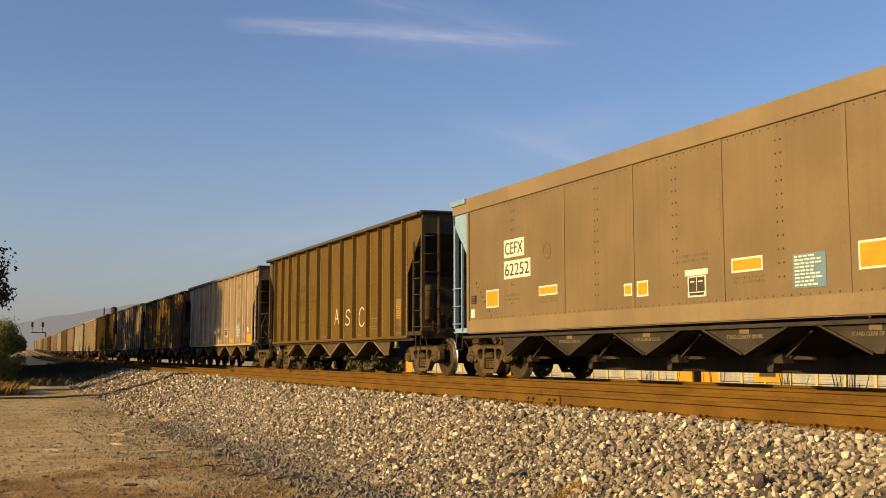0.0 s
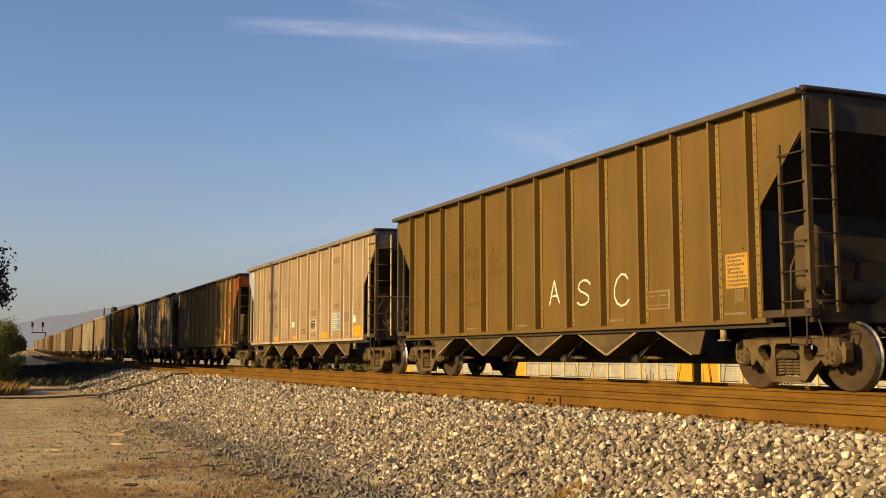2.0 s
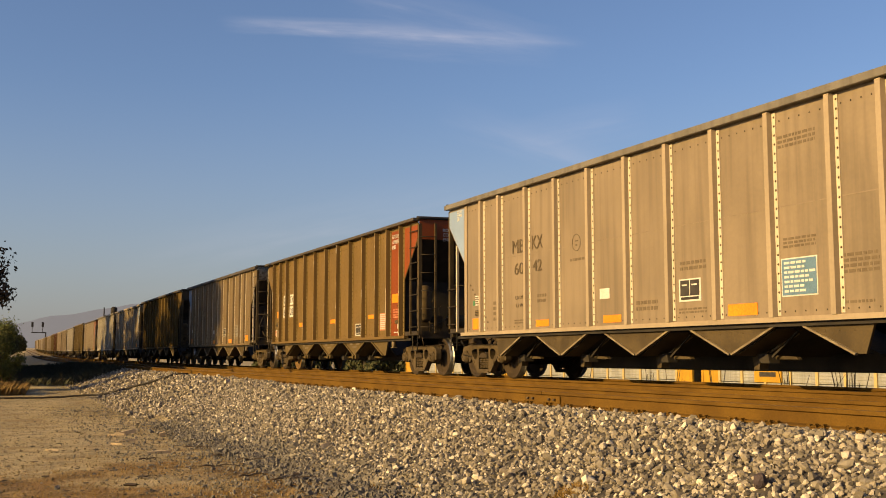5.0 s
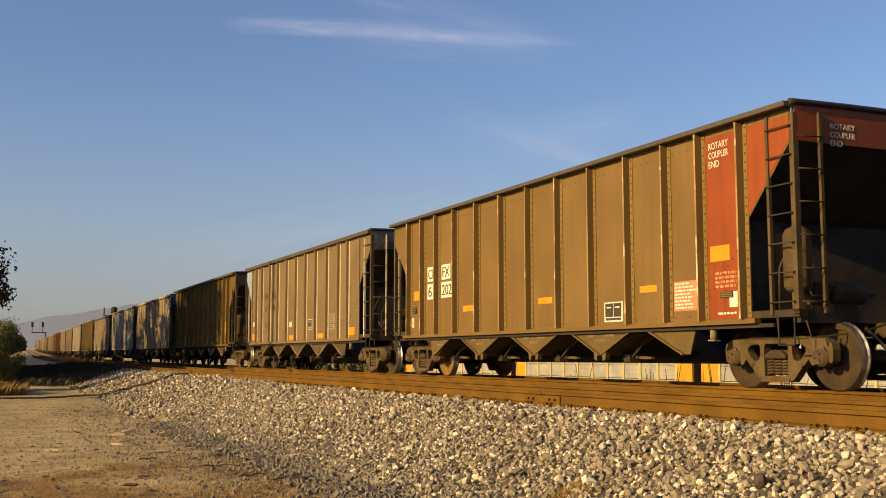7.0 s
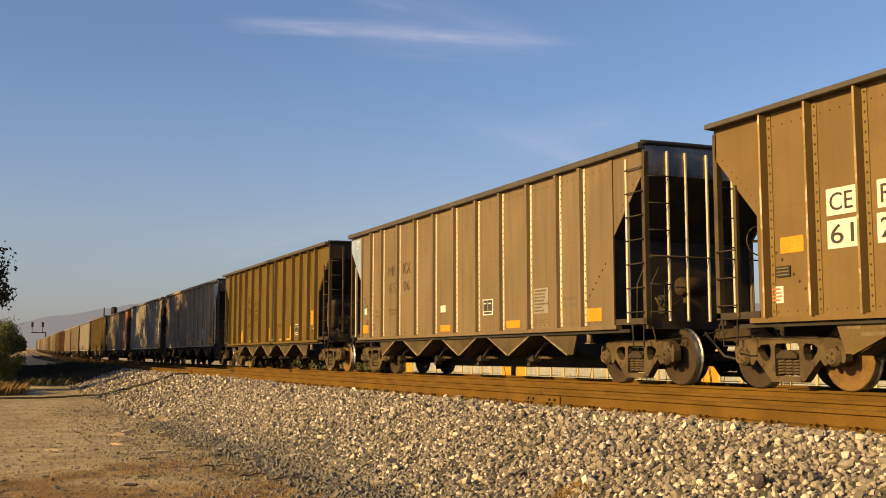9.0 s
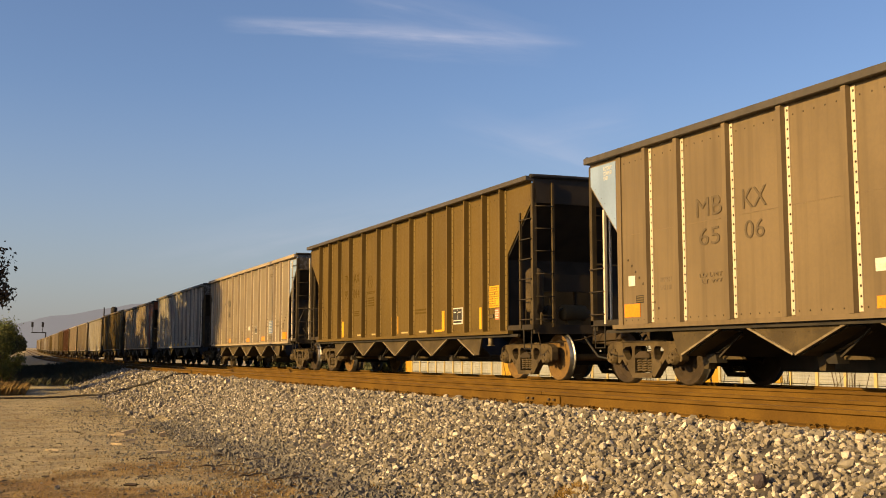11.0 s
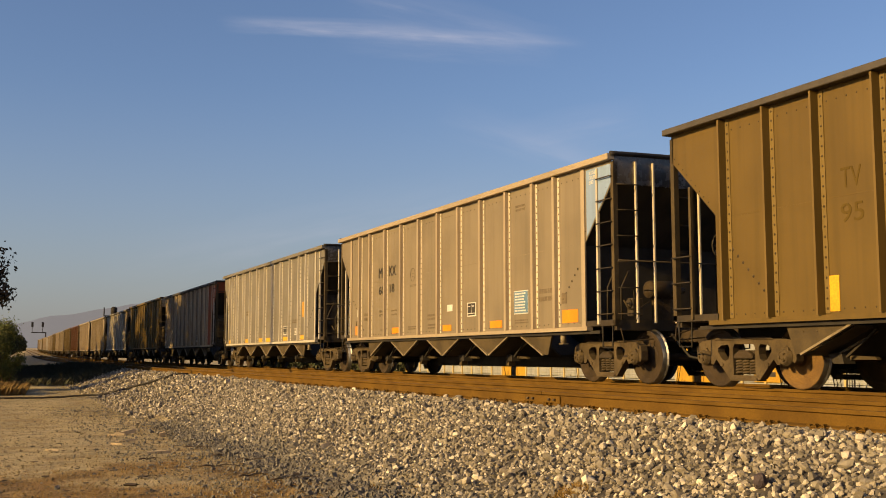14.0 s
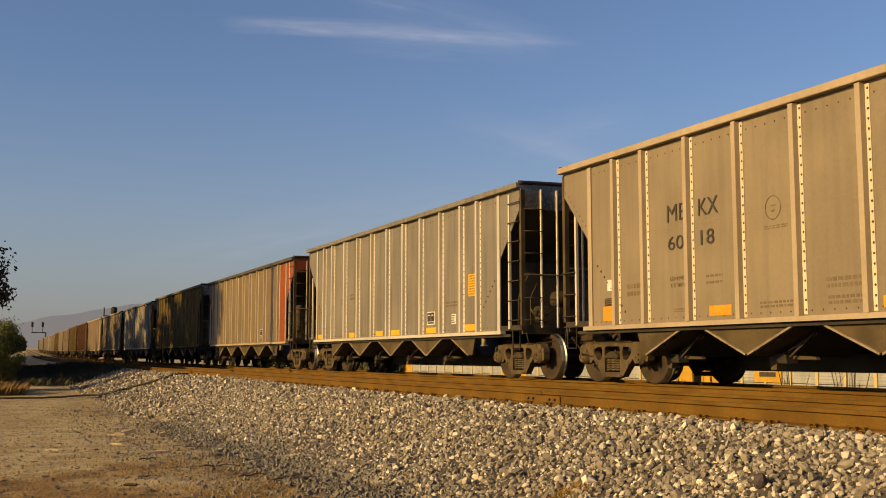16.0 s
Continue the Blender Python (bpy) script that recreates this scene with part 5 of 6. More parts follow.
sign(car, "pink_tag", (-6.11, -5.91, 1.24, 1.47), LABEL_PINK, True, LABEL_WHITE)
for y in (-1.95, -0.78, 1.45, 2.65):
    sign(car, "reflector_strip", (y - 0.21, y + 0.21, 1.055, 1.095), POST_YELLOW)
sign(car, "yellow_strip", (0.07, 0.15, 1.05, 1.50), YELLOW)
sign(car, "faded_strip", (2.29, 2.35, 1.06, 1.47), FADED_YELLOW)
for text, r in (("AX", (2.72, 3.2, 2.6, 2.86)), ("014", (2.72, 3.2, 2.16, 2.4)), ("95", (3.62, 4.0, 2.16, 2.4)), ("TV", (3.64, 3.98, 2.6, 2.86))):
    lettering(text, *r, FADED_BROWN, car, x=-1.504)
for r, n in (((1.45, 2.05, 2.2, 2.28), 2), ((1.5, 2.0, 1.85, 2.12), 4), ((2.72, 3.15, 1.62, 1.78), 3), ((-2.2, -1.4, 1.5, 1.65), 2)):
    stencil(car, r, FADED_BROWN, n)
ring_mark(car, 1.8, 2.54, 0.16, FADED_BROWN)
grille(car, -5.85, -5.65, 1.28, 1.36)

# the clean tan car with dark lettering
car = hopper("clean tan ribbed coal hopper car with dark lettering", 3.99, CLEAN_TAN, TAN_RIB, FLANGE, chord=TAN_RIB, lead=PALE_BLUE, tank=False)
TRAIN.append((car, 114.28))
for text, r in (("MB", (3.63, 4.13, 2.59, 2.86)), ("KX", (2.88, 3.34, 2.60, 2.86)), ("60", (3.72, 4.12, 2.14, 2.36)), ("18", (2.98, 3.30, 2.15, 2.38))):
    lettering(text, *r, LABEL_BLACK, car)
shop_tags(car)
lettering("LD LMT", 3.7, 4.08, 1.66, 1.72, LABEL_FAINT, car)
lettering("LT WT", 3.7, 4.06, 1.55, 1.61, LABEL_FAINT, car)
stencil(car, (2.82, 3.2, 1.64, 1.7), rows=1)
stencil(car, (2.82, 3.2, 1.54, 1.6), rows=1)
ring_mark(car, 1.72, 2.52, 0.15)
for r in ((1.31, 2.03, 1.13, 1.24), (0.18, 0.78, 1.33, 1.5), (0.18, 0.75, 1.12, 1.26), (4.7, 5.3, 1.45, 1.7), (3.6, 4.0, 1.15, 1.22), (1.45, 1.9, 2.22, 2.28), (-5.3, -4.75, 1.5, 1.8), (-4.3, -3.75, 1.12, 1.22), (-4.2, -3.8, 3.4, 3.55)):
    stencil(car, r)
sign(car, "white_tag", (-0.70, -0.41, 1.51, 1.66), LABEL_WHITE)
test_label(car, -1.93, -1.50, 1.35, 1.66)
sign(car, "blue_sign", (-4.32, -3.72, 1.32, 1.79), LABEL_BLUE, True, rows=7, border=LABEL_WHITE, rim=0.018)
for r in ((-6.19, -5.63, 1.09, 1.33), (-3.17, -2.62, 1.07, 1.22), (-0.62, -0.15, 1.06, 1.20), (2.64, 3.14, 1.07, 1.22), (5.58, 6.03, 1.08, 1.33)):
    sign(car, "reflector_patch", r, ORANGE)
sign(car, "white_tag", (5.70, 5.89, 1.60, 1.79), LABEL_WHITE)
rotary_mark(car, -6.92, -6.64)
sign(car, "white_tag", (-5.8, -5.62, 1.45, 1.65), LABEL_FAINT)

# the grey car with a yellow placard
car = hopper("grey ribbed coal hopper car with bright ribs and yellow strips", 3.99, GREY, GREY_RIB, BRIGHT_FLANGE, chord=GREY, tank=False)
TRAIN.append((car, 130.7))
sign(car, "yellow_placard", (-5.45, -4.92, 1.80, 2.29), YELLOW, True, FADED_YELLOW, rows=8)
test_label(car, -3.05, -2.57, 1.23, 1.54)
sign(car, "white_tag", (-4.25, -4.0, 1.21, 1.44), LABEL_WHITE, True, LABEL_FAINT)
for r in ((-5.35, -4.65, 1.04, 1.18), (-3.11, -2.53, 1.03, 1.16), (-0.76, -0.15, 1.02, 1.16), (0.47, 1.0, 1.02, 1.16), (2.77, 3.25, 1.02, 1.16), (5.58, 6.3, 1.02, 1.16)):
    sign(car, "yellow_strip", r, YELLOW)
for r in ((3.6, 4.05, 2.0, 2.2), (2.75, 3.2, 2.1, 2.3), (-4.3, -3.7, 1.6, 1.75)):
    stencil(car, r)

# further cars, repeats of plainer ones
red_end = hopper("tan ribbed coal hopper car with a red end", 3.92, GREY_TAN, TAN_RIB, GREY_RIB, chord=DARK_CHORD, lead=RED, far=True)
sign(red_end, "white_tag", (-2.2, -1.9, 1.4, 1.6), LABEL_WHITE)
test_label(red_end, -3.25, -2.7, 1.2, 1.5)
plain_tan = hopper("weathered tan ribbed coal hopper car", 3.95, TAN_RIB, TAN_RIB, TAN_RIB, chord=TAN_RIB, far=True)
test_label(plain_tan, -3.25, -2.7, 1.2, 1.5)
sign(plain_tan, "reflector_patch", (-6.1, -5.6, 1.1, 1.3), ORANGE)
plain_brown = hopper("weathered brown ribbed coal hopper car", 4.0, OCHRE, OLIVE_RIB, FLANGE_BROWN, far=True)
plain_grey = hopper("weathered grey ribbed coal hopper car", 3.93, GREY_TAN, GREY_RIB, GREY_RIB, chord=GREY, far=True)
plain_pale = hopper("faded pale ribbed coal hopper car", 3.93, PALE, PALE, PALE, chord=PALE, far=True)
plain_maroon = hopper("weathered maroon ribbed coal hopper car", 3.95, MAROON, MAROON, FLANGE_BROWN, far=True)
ORDER = [red_end, plain_brown, plain_grey, plain_pale, plain_tan, plain_maroon, plain_brown, plain_pale, plain_tan, plain_brown, plain_pale, plain_tan, plain_grey, plain_tan, plain_tan, plain_brown, plain_grey, plain_tan, plain_tan, plain_brown]
used = set()
for i, kind in enumerate(ORDER):
    ob = copy_thing(kind, pose(0, 0, 0)) if kind in used else kind
    used.add(kind)
    TRAIN.append((ob, 147.3 + 16.6 * i))


# ---- the parked autoracks in the low yard ----
YARD = -3.35                                    # top of the yard's rails


def autorack():
    car = tagged(new("autorack_car"), "parked pale autorack car with yellow posts and ends", "railway car", "parked autoracks")
    half = 13.2
    for s in (-1, 1):
        for k in range(10):
            a = -half + 1.9 + k * (2 * half - 3.8) / 10
            b = a + (2 * half - 3.8) / 10
            for j in range(4):
                bm = bmesh.new()
                z0 = 1.15 + 1.02 * j
                shape = [(s * 1.47, z0 + 1.0), (s * 1.47, z0 + 0.02)]
                for q in range(5):
                    z = z0 + 0.03 + 0.19 * q
                    shape += [(s * 1.50, z), (s * 1.50, z + 0.07), (s * 1.52, z + 0.09), (s * 1.52, z + 0.15), (s * 1.50, z + 0.17)]
                ring_a, ring_b = [bm.verts.new((p, a + 0.04, z)) for p, z in shape], [bm.verts.new((p, b - 0.04, z)) for p, z in shape]
                bm.faces.new(ring_a)
                bm.faces.new(ring_b[::-1])
                for i in range(len(shape)):
                    j = (i + 1) % len(shape)
                    bm.faces.new((ring_a[i], ring_a[j], ring_b[j], ring_b[i]))
                part("panel", bm, PANEL_WHITE, car)
        for k in range(11):
            y = -half + 1.9 + k * (2 * half - 3.8) / 10
            bm = bmesh.new()
            box(bm, min(s * 1.60, s * 1.46), max(s * 1.60, s * 1.46), y - 0.11, y + 0.11, 1.0, 5.35)
            part("post", bm, POST_YELLOW, car)
        for e in (-1, 1):
            bm = bmesh.new()
            a, b = e * (half - 1.82), e * half
            prism(bm, [(a, 1.0), (b, 1.0), (b, 5.35), (a, 5.35)], s * 1.58, s * 1.46)
            box(bm, min(s * 1.62, s * 1.5), max(s * 1.62, s * 1.5), min(b, b - e * 0.2), max(b, b - e * 0.2), 0.95, 5.4)
            part("end_panel", bm, AUTORACK_YELLOW, car, "yellow end panel")
        bm = bmesh.new()
        box(bm, min(s * 1.57, s * 1.4), max(s * 1.57, s * 1.4), -half, half, 0.75, 1.12)
        part("side_sill", bm, POST_YELLOW, car)
        bm = bmesh.new()
        box(bm, min(s * 1.60, s * 1.45), max(s * 1.60, s * 1.45), -half, half, 5.3, 5.45)
        part("roof_rail", bm, PANEL_WHITE, car)
    bm = bmesh.new()
    prism_pts = [(-1.5, 5.42), (1.5, 5.42), (0.9, 5.72), (-0.9, 5.72)]
    a = [bm.verts.new((x, -half, z)) for x, z in prism_pts]
    b = [bm.verts.new((x, half, z)) for x, z in prism_pts]
    bm.faces.new(a)
    bm.faces.new(b[::-1])
    for i in range(4):
        j = (i + 1) % 4
        bm.faces.new((a[i], a[j], b[j], b[i]))
    part("roof", bm, GALV, car)
    bm = bmesh.new()
    for e in (-1, 1):
        box(bm, -1.45, 1.45, min(e * half, e * half - e * 0.1), max(e * half, e * half - e * 0.1), 0.9, 5.4)
    box(bm, -1.4, 1.4, -half, half, 0.85, 1.0)
    part("deck", bm, NEAR_BLACK, car)
    add_truck(car, -9.8)
    add_truck(car, 9.8)
    return car


rack = autorack()
rack.matrix_basis = pose(YARD_LINE, 46.4, YARD)
for k in (-1, 1, 2):
    copy_thing(rack, pose(YARD_LINE, 46.4 + 27.4 * k, YARD))
bm = bmesh.new()
box(bm, -1.63, -1.53, 5.25, 7.75, 2.2, 3.3)
plate = part("logo_plate", bm, AUTORACK_YELLOW, rack, "yellow plate with a dark mark")
bm = bmesh.new()
box(bm, -1.64, -1.63, 5.75, 7.25, 2.55, 2.85)
part("mark", bm, LABEL_BLACK, plate)
yard = tagged(new("yard_track"), "rusty yard rails under the parked autoracks", "railway track", kind="structure")
for s in (-0.7525, 0.7525):
    bm = bmesh.new()
    prism(bm, [(-20, -0.18), (240, -0.18), (240, 0.0), (-20, 0.0)], s - 0.035, s + 0.035)
    part("rail", bm, RUST, yard)
bm = bmesh.new()
for k in range(480):
    box(bm, -1.3, 1.3, -20 + k * 0.54, -19.77 + k * 0.54, -0.36, -0.18)
tagged(part("yard_ties", bm, TIE_WOOD, yard), kind="stuff")
yard.matrix_basis = pose(YARD_LINE, 0, YARD)


# ---- trees, bushes and weeds ----
def tree(name, label, height, spread, leaves, leaf, material, seed, low=0.3, group="trees beside the line"):
    """A tapered trunk with limbs and a crown of many small leaves in uneven clumps."""
    rng = random.Random(seed)
    ob = tagged(new(name), label, "tree", group)
    bm = bmesh.new()
    lean = rng.uniform(-0.3, 0.3)
    trunk = [(lean * k * k * 0.04, 0.1 * math.sin(k), height * 0.85 * k / 6) for k in range(7)]
    tube(bm, trunk, [height * 0.022 * (1 - 0.13 * k) for k in range(7)], 9)
    part("trunk", bm, BARK, ob)
    clumps = []
    bm = bmesh.new()
    for k in range(26):
        h = low + (1 - low) * rng.random()
        base = Vector((lean * 0.5, 0, height * (h * 0.8)))
        t = rng.uniform(0, math.tau)
        reach = spread * (0.35 + 0.65 * math.sin(math.pi * min(1.0, 0.15 + h * 0.82))) * rng.uniform(0.6, 1.08)
        tip = base + Vector((math.cos(t) * reach, math.sin(t) * reach, height * rng.uniform(0.05, 0.16)))
        mid = base.lerp(tip, 0.5) + Vector((0, 0, -height * 0.012))
        tube(bm, [base, mid, tip], [height * 0.0065, height * 0.004, height * 0.0012], 5)
        clumps += [(tip, spread * rng.uniform(0.16, 0.30)), (mid, spread * rng.uniform(0.12, 0.22))]
    clumps.append((Vector((lean, 0, height * 0.93)), spread * 0.28))
    part("limbs", bm, BARK, ob)
    verts, faces = [], []
    for k in range(leaves):
        c, r = clumps[rng.randrange(len(clumps))]
        d = Vector((rng.gauss(0, 1), rng.gauss(0, 1), rng.gauss(0, 0.8)))
        p = c + d.normalized() * r * rng.random() ** 0.5 * rng.choice((1.0, 1.0, 1.35))
        q = Euler((rng.uniform(0, 6.28), rng.uniform(0, 6.28), rng.uniform(0, 6.28))).to_matrix()
        s = leaf * rng.uniform(0.6, 1.3)
        i = len(verts)
        verts += [p + q @ Vector(v) * s for v in ((-0.5, 0, 0), (0, -0.28, 0.05), (0.5, 0, 0), (0, 0.28, 0.05))]
        faces.append((i, i + 1, i + 2, i + 3))
    me = bpy.data.meshes.new("crown")
    me.from_pydata(verts, [], faces)
    me.materials.append(material)
    tagged(part("crown", me, material, ob), kind="stuff")
    return ob


def stand(ob, x, y, turn=0.0, scale=1.0):
    ob.matrix_basis = pose(x, y, ground_height(x, y) - 0.05, 0, 0, turn)
    return ob


edge_tree = stand(tree("tree", "tall autumn tree with thinning reddish leaves", 10.5, 3.6, 36000, 0.2, AUTUMN_LEAF, 5, 0.3), -2.95, 49.0)
stand(copy_thing(edge_tree, pose(0, 0, 0)), -3.3, 50.6, 140)
shade_tree = stand(tree("tree", "tall leafy tree shading the line", 14.5, 5.0, 12500, 0.37, GREEN_LEAF, 8, 0.08), -7.5, 58.0)
for x, y, t in ((-9.5, 53.5, 200), (-7.0, 66.5, 80), (-8.0, 75.0, 150), (-7.0, 84.0, 230), (-9.0, 93.0, 300), (-12.0, 250.0, 40), (-9.0, 275.0, 140), (-11.0, 300.0, 200), (-9.0, 330.0, 0), (-10.0, 360.0, 60)):
    stand(copy_thing(shade_tree, pose(0, 0, 0)), x, y, t)
# unseen scrub row on the left, added to shade the verge and rails
scrub = stand(tree("scrub_tree", "low dense scrub tree, most copies out of view and added for shade", 6.5, 3.0, 4300, 0.86, GREEN_LEAF, 21, 0.02), -5.0, 53.0)
for k in range(1, 42):
    stand(copy_thing(scrub, pose(0, 0, 0)), (-5.0 if k < 10 else -3.4 if k < 22 else -4.4 + bend(53.0 + 4.6 * k)) - 0.8 * math.sin(k * 2.3), 53.0 + 4.6 * k, 67.0 * k)
for x, y in ((7.6, 290), (8.4, 312), (9.2, 335), (9.8, 360), (10.5, 385), (13.0, 415), (16.5, 450), (12.5, 470), (18.0, 500), (14.0, 530), (20.0, 560)):
    stand(copy_thing(scrub, pose(0, 0, 0)), x, y, 31.0 * x)
for k in range(12):
    stand(copy_thing(scrub, pose(0, 0, 0)), 53.0 + 1.5 * math.sin(k * 1.9), 121.0 + 8.0 * k, 40.0 * k)


def bush(label, height, spread, leaves, material, seed, name="bush"):
    rng = random.Random(seed)
    ob = tagged(new(name), label, "bush", "bushes beside the line")
    bm = bmesh.new()
    clumps = []
    for k in range(16):
        t, h = rng.uniform(0, math.tau), rng.uniform(0.35, 1.0)
        tip = Vector((math.cos(t) * spread * rng.random(), math.sin(t) * spread * rng.random(), height * h))
        tube(bm, [(0, 0, -0.1), tip * 0.55 + Vector((0, 0, 0.05)), tip], [0.025, 0.015, 0.005], 5)
        clumps.append((tip * 0.9, spread * rng.uniform(0.25, 0.45)))
    tagged(part("stem_growth", bm, BARK, ob), kind="stuff")
    verts, faces = [], []
    for k in range(leaves):
        c, r = clumps[rng.randrange(len(clumps))]
        p = c + Vector((rng.gauss(0, 0.5), rng.gauss(0, 0.5), rng.gauss(0, 0.5))) * r
        q = Euler((rng.uniform(0, 6.28), rng.uniform(0, 6.28), rng.uniform(0, 6.28))).to_matrix()
        s = rng.uniform(0.05, 0.11)
        i = len(verts)
        verts += [p + q @ Vector(v) * s for v in ((-0.5, 0, 0), (0, -0.25, 0.04), (0.5, 0, 0), (0, 0.25, 0.04))]
        faces.append((i, i + 1, i + 2, i + 3))
    me = bpy.data.meshes.new("foliage")
    me.from_pydata(verts, [], faces)
    me.materials.append(material)
    tagged(part("foliage", me, material, ob), kind="stuff")
    return ob


stand(bush("green bush with yellowing leaves under the tree", 2.8, 0.95, 11000, BUSH_LEAF, 2), 0.80, 44.3)
stand(bush("low green bush at the dirt's edge", 1.6, 0.8, 7000, BUSH_LEAF, 4), 1.15, 44.9)
stand(bush("dry brown bush at the dirt's edge", 1.0, 0.9, 2500, AUTUMN_LEAF, 6), 0.3, 42.2)


def weed(seed, height):
    rng = random.Random(seed)
    ob = tagged(new("dead_weed"), "leafless dark weed stems behind the rails", "weed", "dead weeds")
    bm = bmesh.new()
    for k in range(6):
        t = rng.uniform(0, math.tau)
        r = rng.uniform(0.1, 0.45)
        tip = Vector((math.cos(t) * r, math.sin(t) * r, height * rng.uniform(0.6, 1.0)))
        tube(bm, [(0, 0, -0.1), tip * 0.5 + Vector((0, 0, 0.12)), tip], [0.022, 0.017, 0.008], 4)
        side = tip * 0.6 + Vector((rng.uniform(-0.25, 0.25), rng.uniform(-0.25, 0.25), 0.3))
        tube(bm, [tip * 0.55 + Vector((0, 0, 0.08)), side], [0.008, 0.003], 4)
    tagged(part("stem_growth", bm, BARK, ob), kind="stuff")
    return ob


for k, (x, y) in enumerate(((17.5, 23.8), (18.0, 25.5), (17.2, 17.0), (17.8, 19.5), (18.5, 30.0), (17.6, 22.0), (19.0, 36.0), (18.2, 18.2))):
    stand(weed(30 + k, 2.0 + 0.15 * (k % 4)), x, y)

# ---- signals and the far ridge ----
mast = tagged(new("signal_mast"), "dark railway signal mast with a round head", "signal", "railway signals")
bm = bmesh.new()
tube(bm, [(0, 0, -0.3), (0, 0, 6.3)], [0.09, 0.07], 8)
part("pole", bm, NEAR_BLACK, mast)
bm = bmesh.new()
tube(bm, [(0, -0.06, 5.7), (0, -0.06, 5.95), (0, -0.06, 6.5), (0, -0.06, 6.7)], [0.2, 0.36, 0.36, 0.2], 14)
part("signal_head", bm, NEAR_BLACK, mast)
bm = bmesh.new()
for k in range(12):
    beam(bm, (-0.2, 0.1, 0.6 + 0.4 * k), (0.2, 0.1, 0.6 + 0.4 * k), 0.03, 0.03)
for s in (-0.2, 0.2):
    beam(bm, (s, 0.1, 0.0), (s, 0.1, 5.4), 0.04, 0.04)
part("ladder", bm, NEAR_BLACK, mast)
bm = bmesh.new()
tube(bm, [(-1.05, 0, 5.6), (-1.05, 0, 6.6)], 0.07, 6)
beam(bm, (-1.05, 0, 5.7), (0, 0, 5.7), 0.08, 0.08)
part("bracket", bm, NEAR_BLACK, mast)
mast.matrix_basis = pose(14.0 + bend(122) - 0.9, 122, rise(122) - 0.85)

gantry = tagged(new("signal_gantry"), "distant railway signal bracket with two masts", "signal", "railway signals")
bm = bmesh.new()
tube(bm, [(2.3, 0, -0.5), (2.3, 0, 6.2)], 0.16, 8)
part("pole", bm, NEAR_BLACK, gantry)
bm = bmesh.new()
beam(bm, (-1.3, 0, 6.1), (2.4, 0, 6.1), 0.4, 0.25)
part("walkway", bm, NEAR_BLACK, gantry)
for x in (-1.1, 1.5):
    bm = bmesh.new()
    tube(bm, [(x, 0, 6.2), (x, 0, 8.9)], 0.07, 6)
    m = part("signal_post", bm, NEAR_BLACK, gantry)
    bm = bmesh.new()
    box(bm, x - 0.28, x + 0.28, -0.15, 0.1, 7.6, 8.9)
    part("signal_head", bm, NEAR_BLACK, m)
gantry.matrix_basis = pose(15.2, 300, rise(300) - 0.6)

ridge_mat = bpy.data.materials.new("hazy_ridge")
ridge_mat.use_nodes = True
rb = ridge_mat.node_tree.nodes["Principled BSDF"]
rb.inputs["Base Color"].default_value, rb.inputs["Roughness"].default_value = (0.03, 0.032, 0.036, 1), 1.0
# faint glow stands in for distance haze in front of the ridge
rb.inputs["Emission Color"].default_value, rb.inputs["Emission Strength"].default_value = (0.28, 0.275, 0.30, 1), 0.33
bm = bmesh.new()
lower, upper, back = [], [], []
for k in range(140):
    ang = radians(-14 + 0.55 * k)
    d = 2600.0
    h = min(142.0, max(66.0, 86.0 + 5.4 * (k - 29))) + 7 * noise.noise((k * 0.3, 5.0, 0.0))
    lower.append(bm.verts.new((d * math.sin(ang), d * math.cos(ang), -10)))
    upper.append(bm.verts.new(((d + 300) * math.sin(ang), (d + 300) * math.cos(ang), h)))
    back.append(bm.verts.new(((d + 900) * math.sin(ang), (d + 900) * math.cos(ang), -10)))
for k in range(139):
    bm.faces.new((lower[k], lower[k + 1], upper[k + 1], upper[k])).smooth = True
    bm.faces.new((upper[k], upper[k + 1], back[k + 1], back[k])).smooth = True
tagged(new("backdrop", mesh_of("backdrop", bm, ridge_mat)), "low hazy wooded ridge on the horizon", "hill", kind="structure")

# ---- small things on the dirt ----
# a thin dark line over dirt and bank, built as a tube
bm = bmesh.new()
dark_line_path = [(-6.0, 38.4), (-2.0, 38.5), (0.9, 38.5), (2.4, 38.4), (3.7, 38.2), (4.65, 37.5), (5.3, 36.6), (5.9, 36.0), (6.8, 35.9)]
fine = []
for p, q in zip(dark_line_path, dark_line_path[1:]):
    for k in range(6):
        x, y = p[0] + (q[0] - p[0]) * k / 6, p[1] + (q[1] - p[1]) * k / 6 + 0.05 * math.sin(3.1 * k + p[0])
        fine.append((x, y, ground_height(x, y) + 0.03 + 0.06 * min(1.0, max(0.0, x - 2.8))))
tube(bm, fine, 0.038, 6)
tagged(new("hose", mesh_of("hose", bm, NEAR_BLACK)), "thin dark tube laid as a dark line across dirt and ballast", "hose")

pole = tagged(new("utility_pole"), "tall wooden utility pole with a crossarm", "utility pole")
bm = bmesh.new()
tube(bm, [(0, 0, -0.5), (0, 0, 4), (0, 0, 8), (0, 0, 12.8)], [0.16, 0.15, 0.13, 0.11], 10)
part("pole", bm, BARK, pole)
bm = bmesh.new()
box(bm, -0.16, -0.06, -1.35, 1.35, 11.95, 12.08)
part("crossarm", bm, BARK, pole)
bm = bmesh.new()
tube(bm, [(0.12, 0.32, 11.0), (0.12, 0.32, 11.1), (0.12, 0.32, 11.85), (0.12, 0.32, 11.9)], [0.15, 0.24, 0.24, 0.12], 12)
part("transformer", bm, GALV, pole)
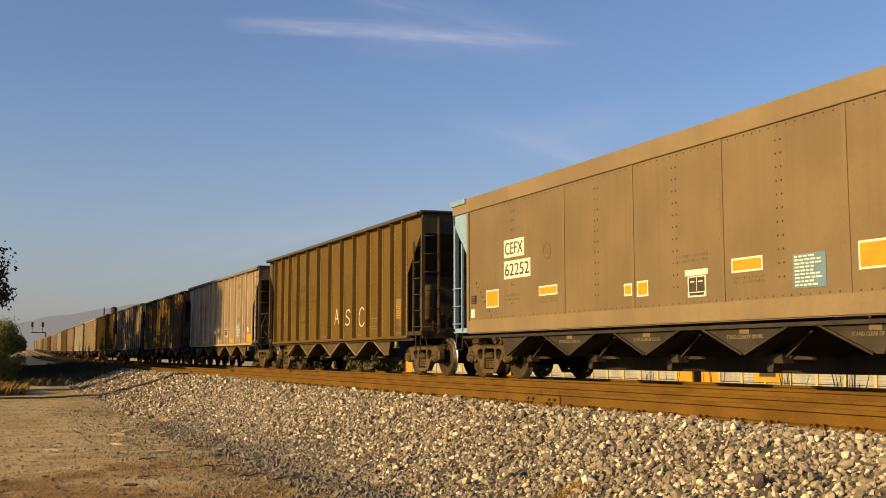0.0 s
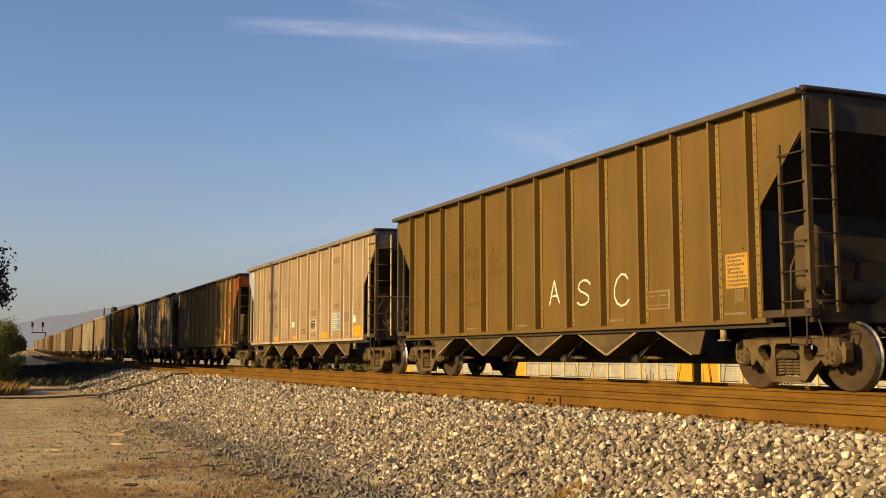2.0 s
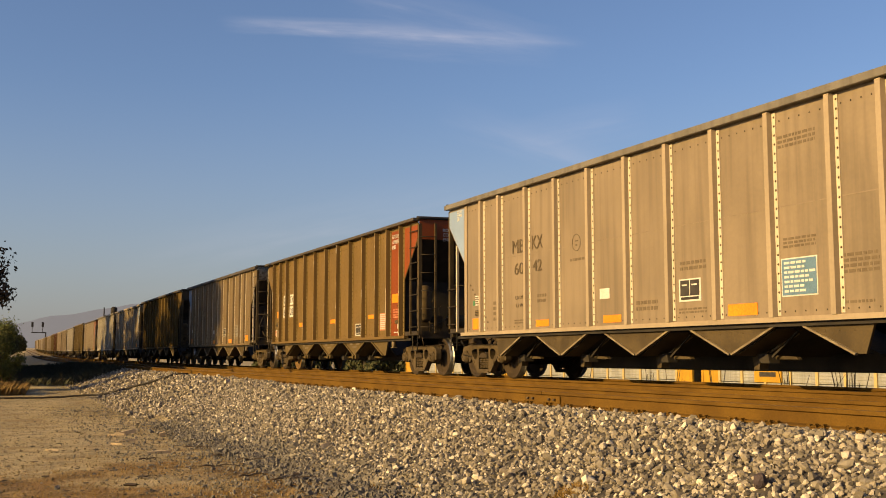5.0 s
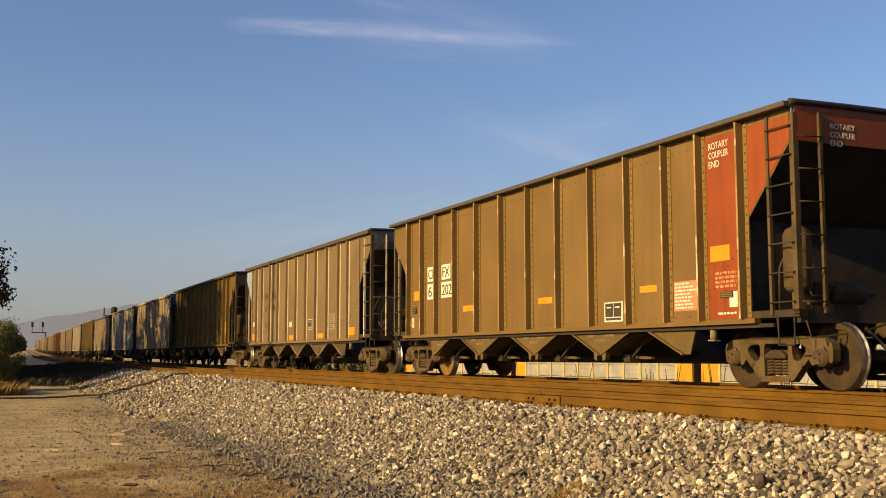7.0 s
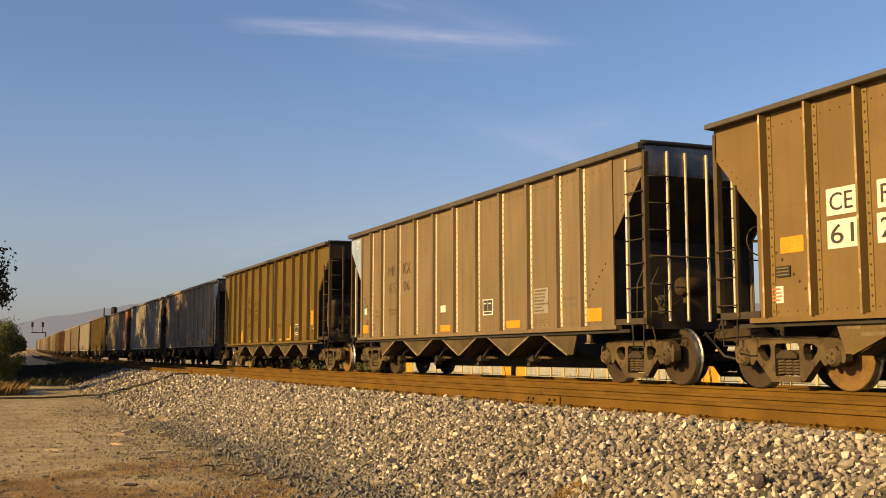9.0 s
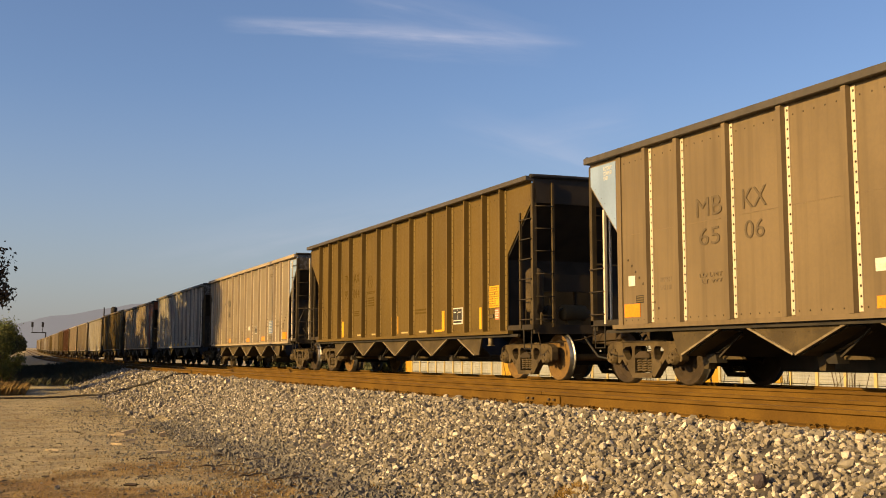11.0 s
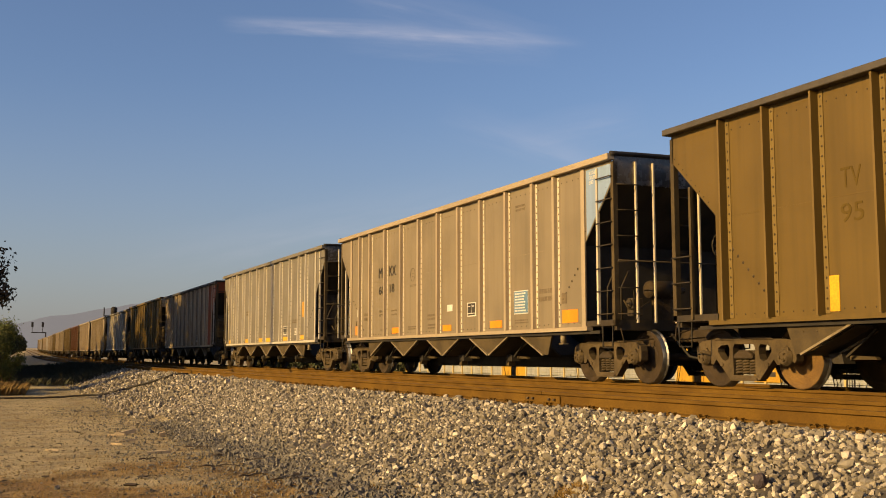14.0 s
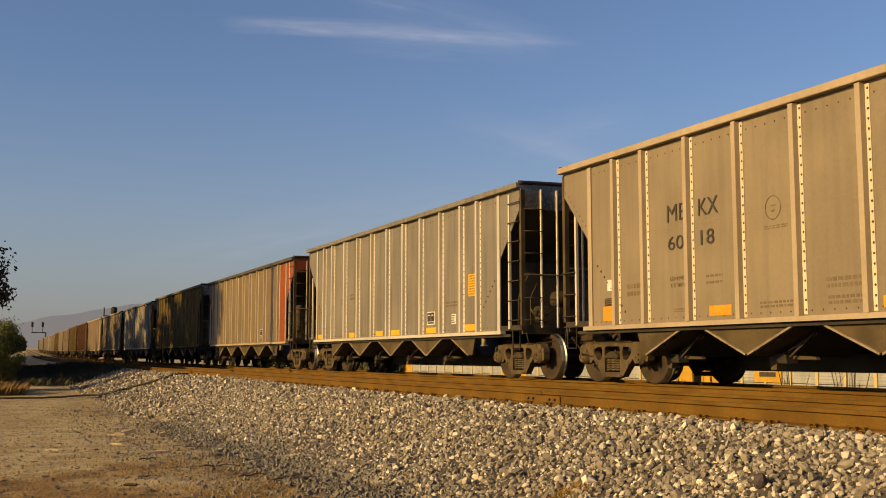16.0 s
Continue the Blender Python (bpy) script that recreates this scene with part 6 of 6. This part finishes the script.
for y in (-1.2, -0.5, 0.5, 1.2):
    bm = bmesh.new()
    tube(bm, [(-0.11, y, 12.08), (-0.11, y, 12.14), (-0.11, y, 12.24)], [0.03, 0.055, 0.03], 8)
    part("insulator", bm, NEAR_BLACK, pole)
pole.matrix_basis = pose(-6.5, 36.2, ground_height(-6.5, 36.2))


def chip(x, y, length, turn, thick):
    bm = bmesh.new()
    w = length * 0.16
    pts = [(-0.5 * length, -0.3 * w), (-0.2 * length, -0.5 * w), (0.42 * length, -0.35 * w), (0.5 * length, 0.1 * w), (0.1 * length, 0.5 * w), (-0.42 * length, 0.35 * w)]
    a = [bm.verts.new((p, q, 0)) for p, q in pts]
    b = [bm.verts.new((p * 0.97, q * 0.9, thick * (1 + 0.4 * math.sin(5 * p)))) for p, q in pts]
    bm.faces.new(a[::-1])
    bm.faces.new(b)
    for i in range(6):
        j = (i + 1) % 6
        bm.faces.new((a[i], a[j], b[j], b[i]))
    ob = tagged(new("wood_splinter", mesh_of("wood_splinter", bm, WOOD_CHIP)), "pale splintered piece of wood on the dirt", "wood scrap", "wood splinters")
    ob.matrix_basis = pose(x, y, ground_height(x, y) + 0.005, random.uniform(-4, 8), random.uniform(-6, 6), turn)


for x, y, s, t, h in ((2.75, 21.2, 0.42, 5, 0.06), (2.55, 20.9, 0.35, -12, 0.03), (2.55, 19.6, 0.40, 8, 0.03), (3.35, 20.6, 0.16, 30, 0.08), (2.72, 17.0, 0.42, 14, 0.035), (2.3, 18.8, 0.2, -20, 0.03), (1.2, 17.8, 0.22, -10, 0.03), (3.9, 12.5, 0.15, 40, 0.03), (4.55, 14.2, 0.14, 10, 0.09)):
    chip(x, y, s, t, h)


chip(4.63, 11.8, 0.16, 20, 0.05)


def twig(x, y, length, turn, bow):
    bm = bmesh.new()
    pts = [(length * (k / 5 - 0.5), bow * math.sin(k * 0.63) + 0.012 * math.sin(4.1 * k), 0.012 * math.sin(2.3 * k)) for k in range(6)]
    tube(bm, pts, [0.013, 0.012, 0.010, 0.009, 0.007, 0.004], 5)
    tube(bm, [pts[2], (pts[2][0] + 0.12 * length, pts[2][1] + 0.16 * length, 0.03)], [0.007, 0.003], 4)
    ob = tagged(new("twig", mesh_of("twig", bm, TIE_WOOD)), "dark dry twig lying on the dirt beside the gravel", "twig", "twigs on the dirt")
    ob.matrix_basis = pose(x, y, ground_height(x, y) + 0.03, 0, 0, turn)


for x, y, length, turn, bow in ((3.55, 15.6, 0.62, 8, 0.05), (3.72, 14.9, 0.48, -14, 0.03), (3.60, 12.3, 0.70, 4, 0.06), (3.20, 12.9, 0.42, 22, 0.03), (3.05, 14.1, 0.55, -6, 0.05), (2.35, 15.4, 0.34, 16, 0.02), (3.45, 17.6, 0.5, -20, 0.04), (3.85, 11.6, 0.5, 12, 0.04)):
    twig(x, y, length, turn, bow)

bm = bmesh.new()
bmesh.ops.create_icosphere(bm, subdivisions=2, radius=0.075)
for v in bm.verts:
    v.co = Vector((v.co.x * 0.8, v.co.y * 0.75, v.co.z * 1.1)) * (1.0 + 0.35 * noise.noise(v.co * 14.0))
dark_rock = tagged(new("dark_stone", mesh_of("dark_stone", bm, SLAG)), "single dark purplish stone among the pale ballast", "stone")
dark_rock.matrix_basis = pose(5.36, 6.22, ground_height(5.36, 6.22) + 0.05, 10, -20, 30)


def motions():
    for ob, start in TRAIN:
        walk(ob, [(t, on_track(TRAIN_LINE, start - run(t))) for t in range(17)])
        if start < 190:
            for truck in ob.children:
                if not truck.name.startswith("truck"):
                    continue
                for axle in truck.children:
                    if axle.name.startswith("wheelset"):
                        y = axle.matrix_basis.translation.y
                        walk(axle, [(k / 10, pose(0, y, 0.457, math.degrees(run(k / 10) / 0.457))) for k in range(161)])


motions()
